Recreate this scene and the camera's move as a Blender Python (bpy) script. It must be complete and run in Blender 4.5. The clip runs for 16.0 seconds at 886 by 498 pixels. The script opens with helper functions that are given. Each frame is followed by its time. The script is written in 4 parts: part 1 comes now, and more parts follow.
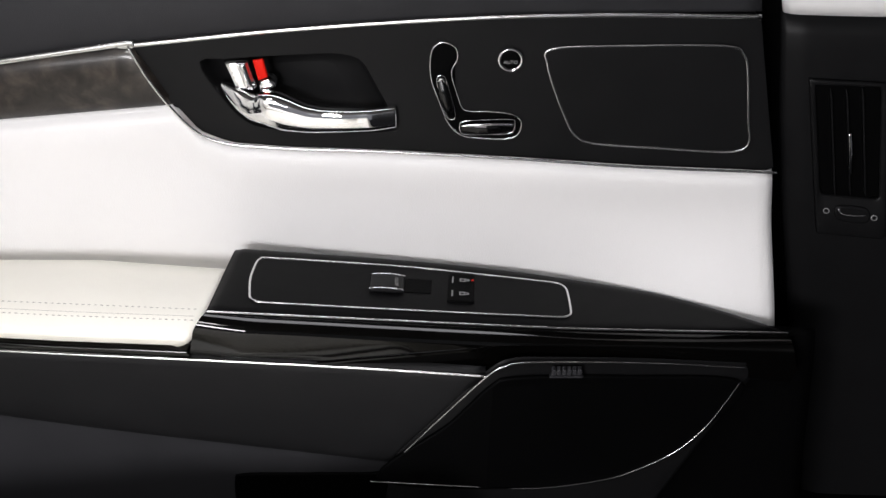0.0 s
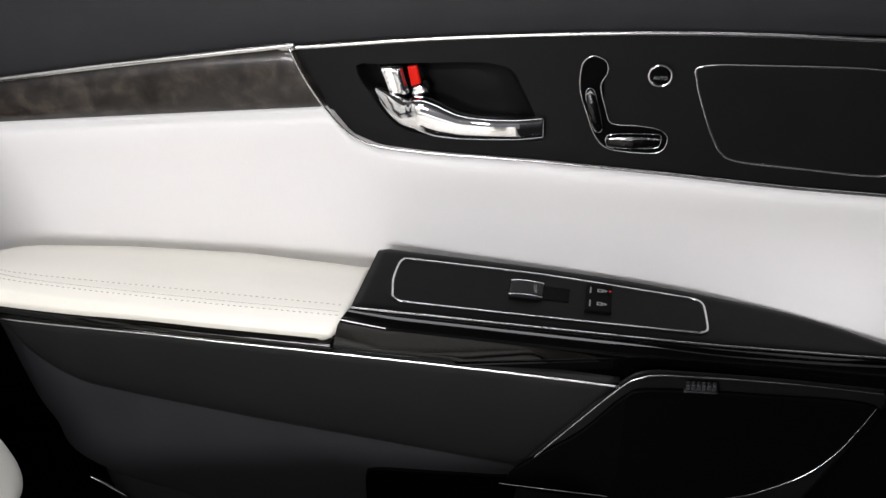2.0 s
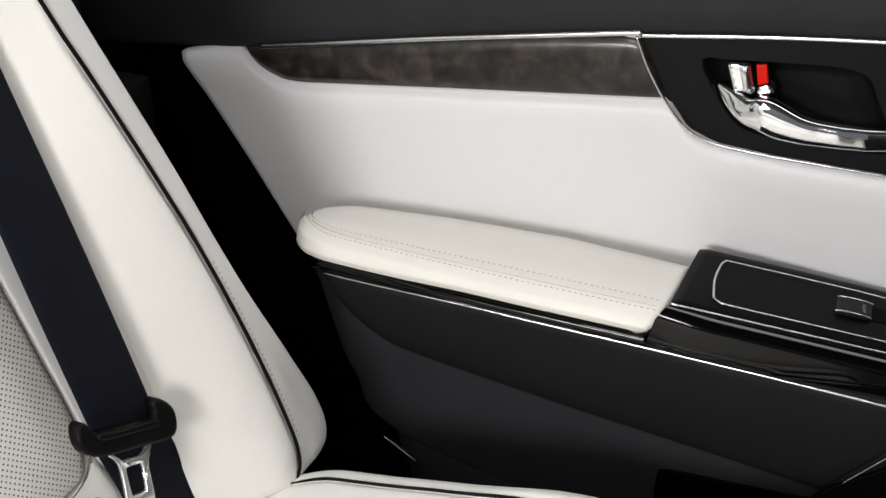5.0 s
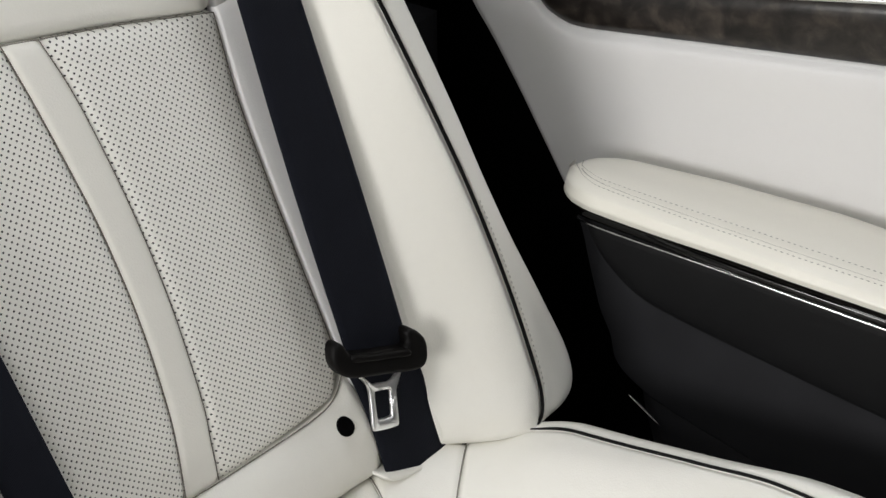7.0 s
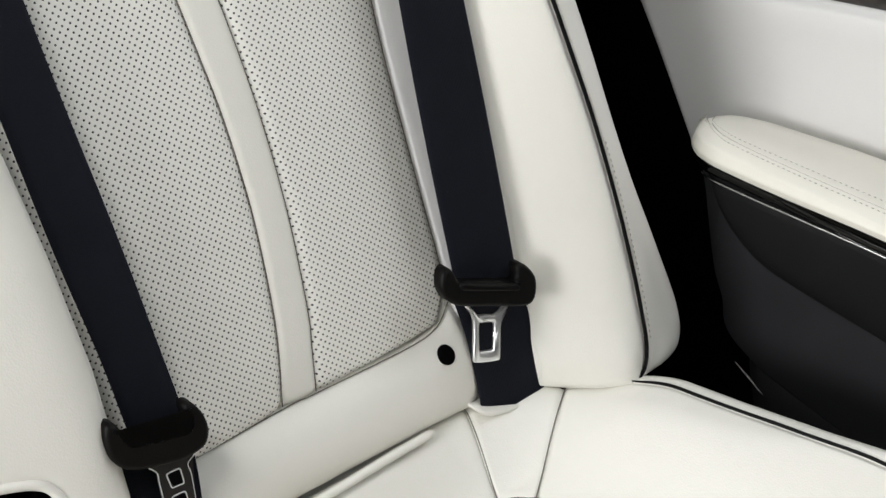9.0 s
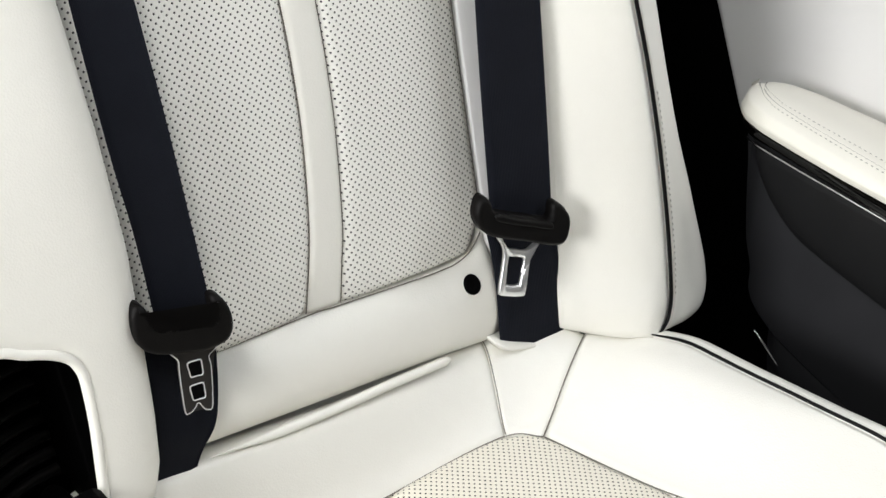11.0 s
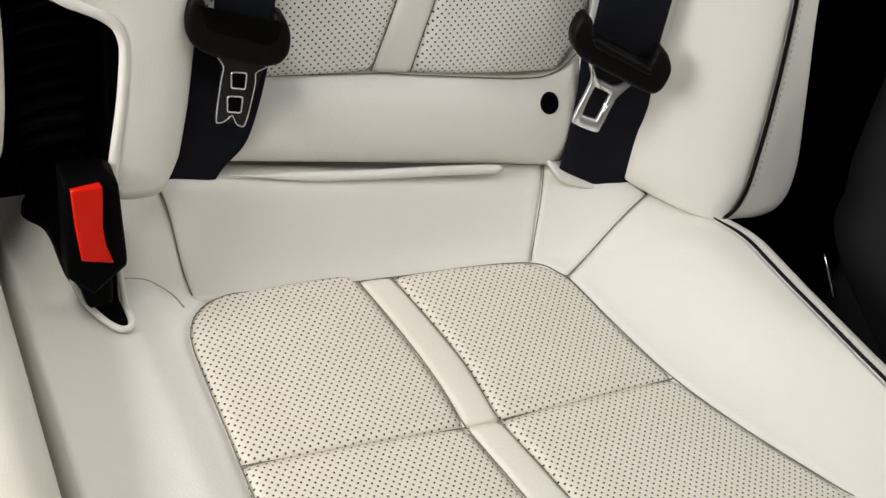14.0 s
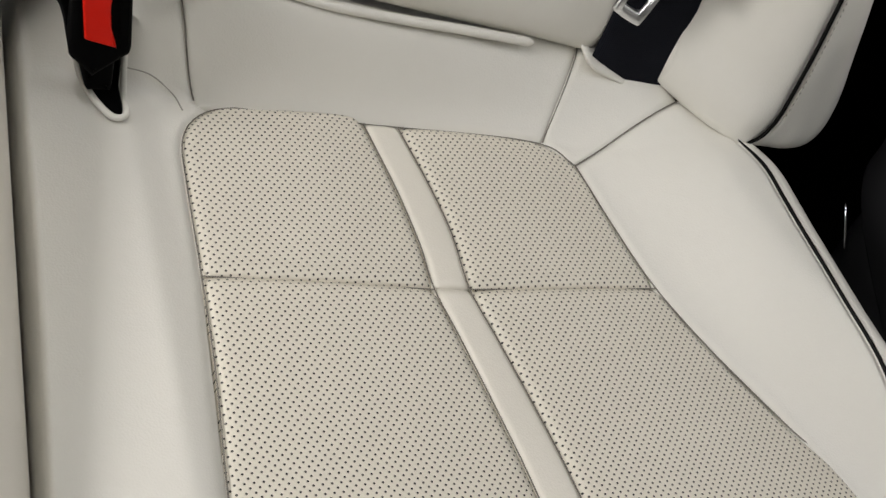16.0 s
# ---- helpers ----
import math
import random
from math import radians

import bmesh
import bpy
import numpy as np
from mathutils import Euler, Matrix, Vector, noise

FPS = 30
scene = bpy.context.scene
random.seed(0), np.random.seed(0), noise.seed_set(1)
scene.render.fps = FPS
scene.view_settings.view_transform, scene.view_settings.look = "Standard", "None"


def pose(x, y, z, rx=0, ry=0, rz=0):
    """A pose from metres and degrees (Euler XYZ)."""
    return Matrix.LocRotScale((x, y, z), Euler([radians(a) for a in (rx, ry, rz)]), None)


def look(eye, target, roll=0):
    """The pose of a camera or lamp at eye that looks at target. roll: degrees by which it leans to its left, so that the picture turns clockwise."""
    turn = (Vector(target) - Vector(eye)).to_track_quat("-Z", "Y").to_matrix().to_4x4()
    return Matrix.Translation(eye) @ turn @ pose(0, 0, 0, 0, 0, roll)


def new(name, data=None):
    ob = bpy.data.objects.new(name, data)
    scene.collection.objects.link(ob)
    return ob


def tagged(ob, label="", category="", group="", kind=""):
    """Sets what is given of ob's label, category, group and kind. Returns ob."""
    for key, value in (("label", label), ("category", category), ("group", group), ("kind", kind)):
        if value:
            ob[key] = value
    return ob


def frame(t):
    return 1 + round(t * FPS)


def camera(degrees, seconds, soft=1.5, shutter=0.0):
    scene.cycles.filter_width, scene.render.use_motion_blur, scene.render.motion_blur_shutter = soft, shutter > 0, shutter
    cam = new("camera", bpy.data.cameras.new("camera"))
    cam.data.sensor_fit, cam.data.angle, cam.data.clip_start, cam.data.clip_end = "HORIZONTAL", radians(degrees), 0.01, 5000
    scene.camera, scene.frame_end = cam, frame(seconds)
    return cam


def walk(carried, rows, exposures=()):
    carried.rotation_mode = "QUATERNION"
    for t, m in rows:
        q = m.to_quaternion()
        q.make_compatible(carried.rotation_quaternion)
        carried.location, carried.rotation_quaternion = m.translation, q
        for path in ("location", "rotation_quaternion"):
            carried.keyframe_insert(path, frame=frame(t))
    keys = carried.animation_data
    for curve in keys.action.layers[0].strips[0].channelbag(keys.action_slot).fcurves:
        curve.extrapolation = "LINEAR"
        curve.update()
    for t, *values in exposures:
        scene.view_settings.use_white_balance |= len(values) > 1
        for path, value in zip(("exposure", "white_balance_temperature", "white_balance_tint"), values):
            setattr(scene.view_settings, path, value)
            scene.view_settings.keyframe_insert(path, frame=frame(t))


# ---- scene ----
cam = camera(38.50, 16.0)
PATH = [
    (0.0, pose(-0.0072, 0.0242, 1.0136, 56.836, -1.163, 1.736)),
    (0.5, pose(-0.0062, 0.0143, 1.0161, 57.004, -0.743, 3.064)),
    (1.0, pose(-0.0093, 0.0084, 1.0182, 57.122, -0.617, 4.492)),
    (1.5, pose(-0.0156, 0.0067, 1.0199, 57.162, -0.662, 6.044)),
    (2.0, pose(-0.0243, 0.0057, 1.0203, 57.239, -0.782, 7.725)),
    (2.5, pose(-0.0316, 0.0041, 1.0185, 57.375, -0.893, 9.670)),
    (3.0, pose(-0.0418, -0.0030, 1.0085, 58.015, -1.020, 11.527)),
    (5.5, pose(-0.0818, -0.0047, 1.0097, 56.483, 0.010, 23.613)),
    (6.0, pose(-0.0825, -0.0022, 1.0089, 55.973, 0.423, 26.970)),
    (6.5, pose(-0.0844, 0.0016, 1.0075, 55.269, 0.690, 30.565)),
    (7.0, pose(-0.0860, 0.0021, 1.0063, 54.589, 0.780, 33.910)),
    (7.5, pose(-0.0876, 0.0008, 1.0032, 54.038, 0.755, 36.460)),
    (8.0, pose(-0.0885, -0.0014, 0.9964, 53.691, 0.406, 38.448)),
    (8.5, pose(-0.0891, -0.0036, 0.9868, 53.464, -0.336, 39.914)),
    (11.0, pose(-0.0934, -0.0200, 0.9673, 50.474, -6.320, 46.025)),
    (11.5, pose(-0.0931, -0.0240, 0.9631, 49.679, -7.848, 47.697)),
    (12.0, pose(-0.0920, -0.0234, 0.9586, 48.351, -9.726, 50.118)),
    (12.5, pose(-0.0900, -0.0157, 0.9536, 46.385, -11.731, 53.328)),
    (13.0, pose(-0.0837, -0.0027, 0.9490, 44.035, -13.381, 56.947)),
    (13.5, pose(-0.0740, 0.0097, 0.9440, 41.838, -14.808, 60.464)),
    (14.0, pose(-0.0675, 0.0221, 0.9421, 39.405, -16.155, 63.932)),
    (14.5, pose(-0.0642, 0.0326, 0.9417, 36.827, -17.648, 67.322)),
    (15.0, pose(-0.0613, 0.0408, 0.9402, 34.364, -19.208, 70.558)),
    (15.5, pose(-0.0570, 0.0478, 0.9381, 32.107, -20.525, 73.494)),
    (16.0, pose(-0.0519, 0.0543, 0.9368, 30.178, -21.370, 75.932)),
]
EXPOSURES = [(0.0, 0.16, 6350, 14), (3.0, -0.03, 6350, 14), (5.5, -0.20, 6400, 12), (7.0, -0.37, 6450, 10), (8.5, -0.26, 6400, 9), (11.0, 0.11, 6350, 9),
             (12.5, -0.02, 6450, 10), (14.0, -0.35, 6650, 11), (16.0, -0.74, 6650, 11)]
walk(cam, PATH, EXPOSURES)

# ---- light ----
world = bpy.data.worlds.new("showroom")
scene.world = world
world.use_nodes = True
world.node_tree.nodes["Background"].inputs[0].default_value = (0.93, 0.96, 1.0, 1)
world.node_tree.nodes["Background"].inputs[1].default_value = 0.16


def area(name, place, target, sx, sy, watts, colour):
    data = bpy.data.lights.new(name, "AREA")
    data.shape, data.size, data.size_y, data.energy, data.color = "RECTANGLE", sx, sy, watts, colour
    ob = new(name, data)
    ob.matrix_world = look(place, target)
    return ob


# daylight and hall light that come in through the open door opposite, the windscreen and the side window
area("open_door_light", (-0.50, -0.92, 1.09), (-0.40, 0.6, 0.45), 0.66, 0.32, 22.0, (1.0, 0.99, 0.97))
area("windscreen_light", (1.15, -0.10, 1.24), (-0.5, 0.3, 0.75), 1.2, 0.26, 5.0, (0.97, 0.985, 1.0))
area("side_window_light", (-0.20, 0.93, 1.10), (-0.25, 0.1, 0.35), 0.8, 0.3, 3.6, (0.98, 0.99, 1.0))
# fill light added under the roof; no lamp is known there
area("added_top_fill", (-0.36, -0.05, 1.312), (-0.34, 0.10, 0.0), 0.30, 0.20, 5.0, (1.0, 0.985, 0.96))


# ---- materials ----
class Mat:
    """A node material with a few short-hands."""

    def __init__(self, name, colour, rough, metal=0.0, coat=0.0, spec=0.5):
        self.m = bpy.data.materials.new(name)
        self.m.use_nodes = True
        self.t = self.m.node_tree
        self.b = self.t.nodes["Principled BSDF"]
        self.b.inputs["Base Color"].default_value = (*colour, 1)
        self.b.inputs["Roughness"].default_value = rough
        self.b.inputs["Metallic"].default_value = metal
        self.b.inputs["Coat Weight"].default_value = coat
        self.b.inputs["Specular IOR Level"].default_value = spec
        self.b.inputs["Coat Roughness"].default_value = 0.06
        self.c = self.t.nodes.new("ShaderNodeTexCoord")

    def node(self, kind, **values):
        n = self.t.nodes.new(kind)
        for k, v in values.items():
            n.inputs[k.replace("_", " ")].default_value = v
        return n

    def link(self, a, b):
        self.t.links.new(a, b)

    def noise(self, scale, detail=4.0, distort=0.0, vec=None):
        n = self.node("ShaderNodeTexNoise", Scale=scale, Detail=detail, Distortion=distort)
        self.link(vec or self.c.outputs["Object"], n.inputs["Vector"])
        return n.outputs["Fac"]

    def cells(self, scale, vec=None):
        n = self.node("ShaderNodeTexVoronoi", Scale=scale)
        self.link(vec or self.c.outputs["Object"], n.inputs["Vector"])
        return n.outputs["Distance"]

    def math(self, op, a, b=0.0, c=0.0):
        n = self.t.nodes.new("ShaderNodeMath")
        n.operation = op
        for i, v in enumerate((a, b, c)):
            if isinstance(v, (int, float)):
                n.inputs[i].default_value = v
            else:
                self.link(v, n.inputs[i])
        return n.outputs[0]

    def mix(self, fac, a, b):
        n = self.t.nodes.new("ShaderNodeMix")
        n.data_type = "RGBA"
        for s, v in ((n.inputs[0], fac), (n.inputs[6], a), (n.inputs[7], b)):
            if isinstance(v, tuple):
                s.default_value = (*v, 1)
            elif isinstance(v, (int, float)):
                s.default_value = v
            else:
                self.link(v, s)
        return n.outputs[2]

    def ramp(self, fac, *stops):
        n = self.t.nodes.new("ShaderNodeValToRGB")
        e = n.color_ramp.elements
        for i, (p, col) in enumerate(stops):
            s = e[i] if i < 2 else e.new(p)
            s.position, s.color = p, (*col, 1)
        self.link(fac, n.inputs[0])
        return n.outputs[0]

    def bump(self, height, strength, distance=0.001):
        n = self.node("ShaderNodeBump", Strength=strength, Distance=distance)
        self.link(height, n.inputs["Height"])
        last = self.b.inputs["Normal"]
        if last.is_linked:
            self.link(last.links[0].from_socket, n.inputs["Normal"])
        self.link(n.outputs[0], last)

    def base(self, socket):
        self.link(socket, self.b.inputs["Base Color"])

    def rough(self, socket):
        self.link(socket, self.b.inputs["Roughness"])


def leather(name, colour, dark, rough=0.42, holes=False):
    m = Mat(name, colour, rough)
    big = m.noise(9.0, 3.0)
    fine = m.noise(140.0, 4.0)
    tone = m.mix(m.math("MULTIPLY", big, 0.5), colour, dark)
    tone = m.mix(m.math("MULTIPLY", m.math("SUBTRACT", fine, 0.45), 0.35), tone, dark)
    m.bump(m.noise(28.0, 2.0), 0.22, 0.004)
    m.bump(m.cells(900.0), 0.22, 0.0004)
    m.rough(m.math("MULTIPLY_ADD", fine, 0.18, rough - 0.09))
    if holes:
        sep = m.t.nodes.new("ShaderNodeSeparateXYZ")
        m.link(m.c.outputs["UV"], sep.inputs[0])
        u = m.math("DIVIDE", sep.outputs[0], 0.0047)
        v = m.math("DIVIDE", sep.outputs[1], 0.0050)

        def ring(shift):
            du = m.math("SUBTRACT", m.math("FRACT", m.math("ADD", u, shift)), 0.5)
            dv = m.math("SUBTRACT", m.math("FRACT", m.math("ADD", v, shift)), 0.5)
            dv = m.math("MULTIPLY", dv, 1.064)
            return m.math("SQRT", m.math("ADD", m.math("MULTIPLY", du, du), m.math("MULTIPLY", dv, dv)))

        d = m.math("MINIMUM", ring(0.0), ring(0.5))
        hole = m.t.nodes.new("ShaderNodeMapRange")
        hole.inputs[1].default_value, hole.inputs[2].default_value = 0.114, 0.156
        hole.inputs[3].default_value, hole.inputs[4].default_value = 1.0, 0.0
        m.link(d, hole.inputs[0])
        dip = m.t.nodes.new("ShaderNodeMapRange")
        dip.inputs[1].default_value, dip.inputs[2].default_value = 0.08, 0.24
        m.link(d, dip.inputs[0])
        m.bump(dip.outputs[0], 0.5, 0.0004)
        tone = m.mix(hole.outputs[0], tone, (0.012, 0.010, 0.009))
    m.base(tone)
    return m.m


def dark_grain(name, colour, rough, grain=1400.0, depth=0.25, spec=0.2):
    m = Mat(name, colour, rough, spec=spec)
    lift = tuple(c * 1.5 for c in colour)
    m.base(m.mix(m.noise(30.0, 5.0), colour, lift))
    m.bump(m.cells(grain), depth, 0.0003)
    m.rough(m.math("MULTIPLY_ADD", m.noise(60.0), 0.16, rough - 0.08))
    return m.m


def metal(name, colour, rough):
    m = Mat(name, colour, rough, 1.0)
    m.rough(m.math("MULTIPLY_ADD", m.noise(220.0), 0.06, rough - 0.02))
    return m.m


IVORY = leather("ivory_leather", (0.81, 0.795, 0.74), (0.73, 0.71, 0.645))
CREAM = leather("cream_leather", (0.78, 0.75, 0.675), (0.69, 0.65, 0.57))
PERF = leather("perforated_ivory_leather", (0.83, 0.82, 0.775), (0.77, 0.75, 0.69), 0.45, True)
PERF_SEAT = leather("perforated_cream_leather", (0.76, 0.72, 0.625), (0.68, 0.635, 0.54), 0.45, True)
ARM = leather("cream_armrest_leather", (0.84, 0.815, 0.735), (0.775, 0.745, 0.655))
PEARL = leather("pearl_door_leather", (0.80, 0.79, 0.785), (0.74, 0.73, 0.72), 0.5)
SOFT = dark_grain("charcoal_soft_trim", (0.0092, 0.0092, 0.0097), 0.52, spec=0.18)
PANEL = dark_grain("satin_black_panel", (0.0050, 0.0050, 0.0053), 0.44, 1800.0, 0.12, 0.13)
POCKET = dark_grain("charcoal_pocket_trim", (0.021, 0.021, 0.0232), 0.52, 1100.0, 0.25, 0.26)
SILL = dark_grain("charcoal_sill_trim", (0.018, 0.018, 0.0197), 0.52, spec=0.16)
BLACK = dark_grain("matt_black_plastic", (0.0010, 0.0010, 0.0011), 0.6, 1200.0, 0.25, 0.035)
SLEEVE = dark_grain("dark_brown_black_plastic", (0.0036, 0.0032, 0.0031), 0.45, 1500.0, 0.3, 0.09)
CARPET = dark_grain("black_carpet", (0.006, 0.006, 0.007), 0.95, 700.0, 1.0)
CHROME = metal("chrome", (0.86, 0.86, 0.87), 0.07)
SATIN = metal("satin_chrome", (0.66, 0.66, 0.655), 0.22)
STEEL = metal("polished_steel", (0.84, 0.84, 0.85), 0.36)
DARKSTEEL = metal("dark_steel", (0.055, 0.052, 0.052), 0.32)
GLOSS = Mat("piano_black", (0.0012, 0.0011, 0.0010), 0.05, 0.0, 0.0, 0.40).m
SHINE = Mat("gloss_black_plastic", (0.0025, 0.0025, 0.0027), 0.14, 0.0, 0.0, 0.35).m
SWITCH = dark_grain("dark_satin_switch_panel", (0.0020, 0.0020, 0.0022), 0.42, 1800.0, 0.12, 0.05)
INK = Mat("pale_print", (0.24, 0.24, 0.24), 0.5).m
THREAD = Mat("grey_thread", (0.36, 0.34, 0.30), 0.7).m
PIPING = dark_grain("black_piping", (0.0035, 0.0033, 0.0033), 0.45, spec=0.1)
HEAD = dark_grain("headlining", (0.05, 0.048, 0.046), 0.9)
# shade of the seam grooves, put into the colour of thin tubes
SEAM_SHADE = Mat("painted_seam_shade", (0.19, 0.175, 0.15), 0.8).m


def make_red():
    m = Mat("red_plastic", (0.78, 0.035, 0.012), 0.32, 0.0, 0.0, 0.15)
    m.base(m.mix(m.noise(60.0), (0.74, 0.014, 0.005), (0.64, 0.010, 0.004)))
    return m.m


def make_wood():
    m = Mat("grey_burl_wood", (0.05, 0.04, 0.03), 0.30, 0.0, 0.25, 0.3)
    swirl = m.noise(62.0, 9.0, 0.45)
    vein = m.noise(240.0, 6.0, 0.8)
    tone = m.ramp(swirl, (0.36, (0.010, 0.008, 0.007)), (0.68, (0.072, 0.058, 0.047)), (0.5, (0.027, 0.0225, 0.019)))
    m.base(m.mix(m.math("MULTIPLY", vein, 0.55), tone, (0.012, 0.010, 0.009)))
    m.bump(vein, 0.05, 0.0004)
    return m.m


def make_web():
    m = Mat("belt_webbing", (0.012, 0.0125, 0.017), 0.75, spec=0.08)
    w = m.t.nodes.new("ShaderNodeTexWave")
    w.inputs["Scale"].default_value, w.inputs["Distortion"].default_value = 260.0, 0.3
    m.link(m.c.outputs["UV"], w.inputs["Vector"])
    m.bump(w.outputs["Fac"], 0.5, 0.0004)
    m.base(m.mix(m.noise(40.0), (0.0064, 0.0071, 0.0105), (0.0098, 0.0110, 0.0165)))
    return m.m


RED, WOOD, WEB = make_red(), make_wood(), make_web()


# ---- shaping helpers ----
def spline(pts, n, closed=False):
    """n points, evenly spaced along a smooth curve through pts."""
    p = [np.array(q, float) for q in pts]
    k = len(p)
    out = []
    for i in range(k if closed else k - 1):
        if closed:
            a, b, c, d = p[i - 1], p[i], p[(i + 1) % k], p[(i + 2) % k]
        else:
            b, c = p[i], p[i + 1]
            a = p[i - 1] if i else 2 * b - c
            d = p[i + 2] if i + 2 < k else 2 * c - b
        for t in np.linspace(0, 1, 16, endpoint=False):
            out.append(0.5 * (2 * b + (c - a) * t + (2 * a - 5 * b + 4 * c - d) * t * t + (3 * b - a - 3 * c + d) * t**3))
    out.append(p[0] if closed else p[-1])
    out = np.array(out)
    s = np.r_[0, np.cumsum(np.linalg.norm(np.diff(out, axis=0), axis=1))]
    w = np.linspace(0, s[-1], n, endpoint=not closed)
    return np.stack([np.interp(w, s, out[:, j]) for j in range(out.shape[1])], 1)


def straight(pts, n):
    """n points, evenly spaced along straight legs."""
    p = np.array(pts, float)
    s = np.r_[0, np.cumsum(np.linalg.norm(np.diff(p, axis=0), axis=1))]
    w = np.linspace(0, s[-1], n)
    return np.stack([np.interp(w, s, p[:, j]) for j in range(p.shape[1])], 1)


def link_mesh(name, verts, faces, mat, parent=None, label="", smooth=True, uvs=None, kind=""):
    me = bpy.data.meshes.new(name)
    me.from_pydata([tuple(map(float, v)) for v in verts], [], faces)
    if uvs is not None:
        layer = me.uv_layers.new(name="UVMap")
        for lp in me.loops:
            layer.data[lp.index].uv = uvs[lp.vertex_index]
    me.materials.append(mat)
    if smooth:
        me.shade_smooth()
    me.update()
    ob = new(name, me)
    ob.parent = parent
    return tagged(ob, label, kind=kind)


def part(name, bm, mat, parent, label=""):
    me = bpy.data.meshes.new(name)
    bmesh.ops.recalc_face_normals(bm, faces=bm.faces)
    bm.to_mesh(me)
    bm.free()
    me.materials.append(mat)
    ob = new(name, me)
    ob.parent = parent
    return tagged(ob, label)


def thing(name, label, category, group="", kind=""):
    return tagged(new(name), label, category, group, kind)


def ease(x):
    x = min(max(x, 0.0), 1.0)
    return x * x * (3 - 2 * x)


def panel(name, a, b, surf, mat, parent, label="", nu=60, nv=24, groove=0.004, width=0.007, puff=0.0, edges="abse",
          skirt=0.008, legs=False, uvmap=None, roll=0.0, roll_width=0.012):
    """A padded panel between the edge lines a and b, laid on surf(p, q, offset), with its rims sunk into seams.
    edges: which rims are sunk (a, b, s: start, e: end); roll: how far the rim b curls away."""
    line = straight if legs else spline
    a, b = line(a, nu), line(b, nu)
    vs = 0.5 - 0.5 * np.cos(np.pi * np.arange(nv) / (nv - 1))
    vs = 0.12 * np.linspace(0, 1, nv) + 0.88 * vs
    sa = np.r_[0, np.cumsum(np.linalg.norm(np.diff((a + b) / 2, axis=0), axis=1))]
    verts, uvs, faces = [], [], []

    def drop(d):
        return groove * math.exp(-((d / width) ** 2))

    for i in range(nu):
        span = np.linalg.norm(b[i] - a[i]) + 1e-9
        for j in range(nv):
            v = vs[j]
            p = a[i] + (b[i] - a[i]) * v
            off = puff * (max(4 * v * (1 - v), 0)) ** 0.7
            if "a" in edges:
                off -= drop(v * span)
            if "b" in edges:
                off -= drop((1 - v) * span)
            off -= roll * math.exp(-(((1 - v) * span / roll_width) ** 2))
            if "s" in edges:
                off -= drop(sa[i])
            if "e" in edges:
                off -= drop(sa[-1] - sa[i])
            verts.append(surf(p[0], p[1], off))
            uvs.append(uvmap(p[0], p[1]) if uvmap else (p[0], p[1]))
    for i in range(nu - 1):
        for j in range(nv - 1):
            k = i * nv + j
            faces.append((k, k + 1, k + nv + 1, k + nv))
    rim = [i * nv for i in range(nu)] + [(nu - 1) * nv + j for j in range(1, nv)]
    rim += [i * nv + nv - 1 for i in range(nu - 2, -1, -1)] + [j for j in range(nv - 2, 0, -1)]
    base = len(verts)
    for r in rim:
        i, j = divmod(r, nv)
        p = a[i] + (b[i] - a[i]) * vs[j]
        verts.append(surf(p[0], p[1], -groove - skirt))
        uvs.append(uvs[r])
    for n in range(len(rim)):
        m = (n + 1) % len(rim)
        faces.append((rim[n], rim[m], base + m, base + n))
    me_ob = link_mesh(name, verts, faces, mat, parent, label, True, uvs)
    bm = bmesh.new()
    bm.from_mesh(me_ob.data)
    bmesh.ops.recalc_face_normals(bm, faces=bm.faces)
    bm.to_mesh(me_ob.data)
    bm.free()
    return me_ob


def tube(name, pts, r, mat, parent, label="", closed=False, flat=1.0, up=(0, 0, 1), n=120, sides=8, legs=False, taper=None):
    """A rod along pts, of half-width r and half-height r * flat towards up."""
    p = straight(pts, n) if legs else spline(pts, n, closed)
    up = np.array(up, float)
    verts, faces = [], []
    for i in range(n):
        t = p[(i + 1) % n] - p[i - 1] if closed else p[min(i + 1, n - 1)] - p[max(i - 1, 0)]
        t /= np.linalg.norm(t) + 1e-12
        side = np.cross(t, up)
        side /= np.linalg.norm(side) + 1e-12
        nor = np.cross(side, t)
        k = taper(i / (n - 1)) if taper else 1.0
        for j in range(sides):
            w = 2 * math.pi * j / sides
            verts.append(p[i] + k * (side * math.cos(w) * r + nor * math.sin(w) * r * flat))
    for i in range(n if closed else n - 1):
        for j in range(sides):
            a, b = i * sides + j, i * sides + (j + 1) % sides
            m = ((i + 1) % n) * sides
            faces.append((a, b, m + (j + 1) % sides, m + j))
    if not closed:
        faces.append(tuple(range(sides - 1, -1, -1)))
        faces.append(tuple((n - 1) * sides + j for j in range(sides)))
    return link_mesh(name, verts, faces, mat, parent, label)


def inset(loop, d):
    """A closed loop of 2D points, moved inwards by d."""
    k = len(loop)
    area2 = sum(loop[i][0] * loop[(i + 1) % k][1] - loop[(i + 1) % k][0] * loop[i][1] for i in range(k))
    s = 1 if area2 > 0 else -1
    out = []
    for i in range(k):
        t = loop[(i + 1) % k] - loop[i - 1]
        t = t / (np.linalg.norm(t) + 1e-12)
        out.append(loop[i] + s * d * np.array((-t[1], t[0])))
    return np.array(out)


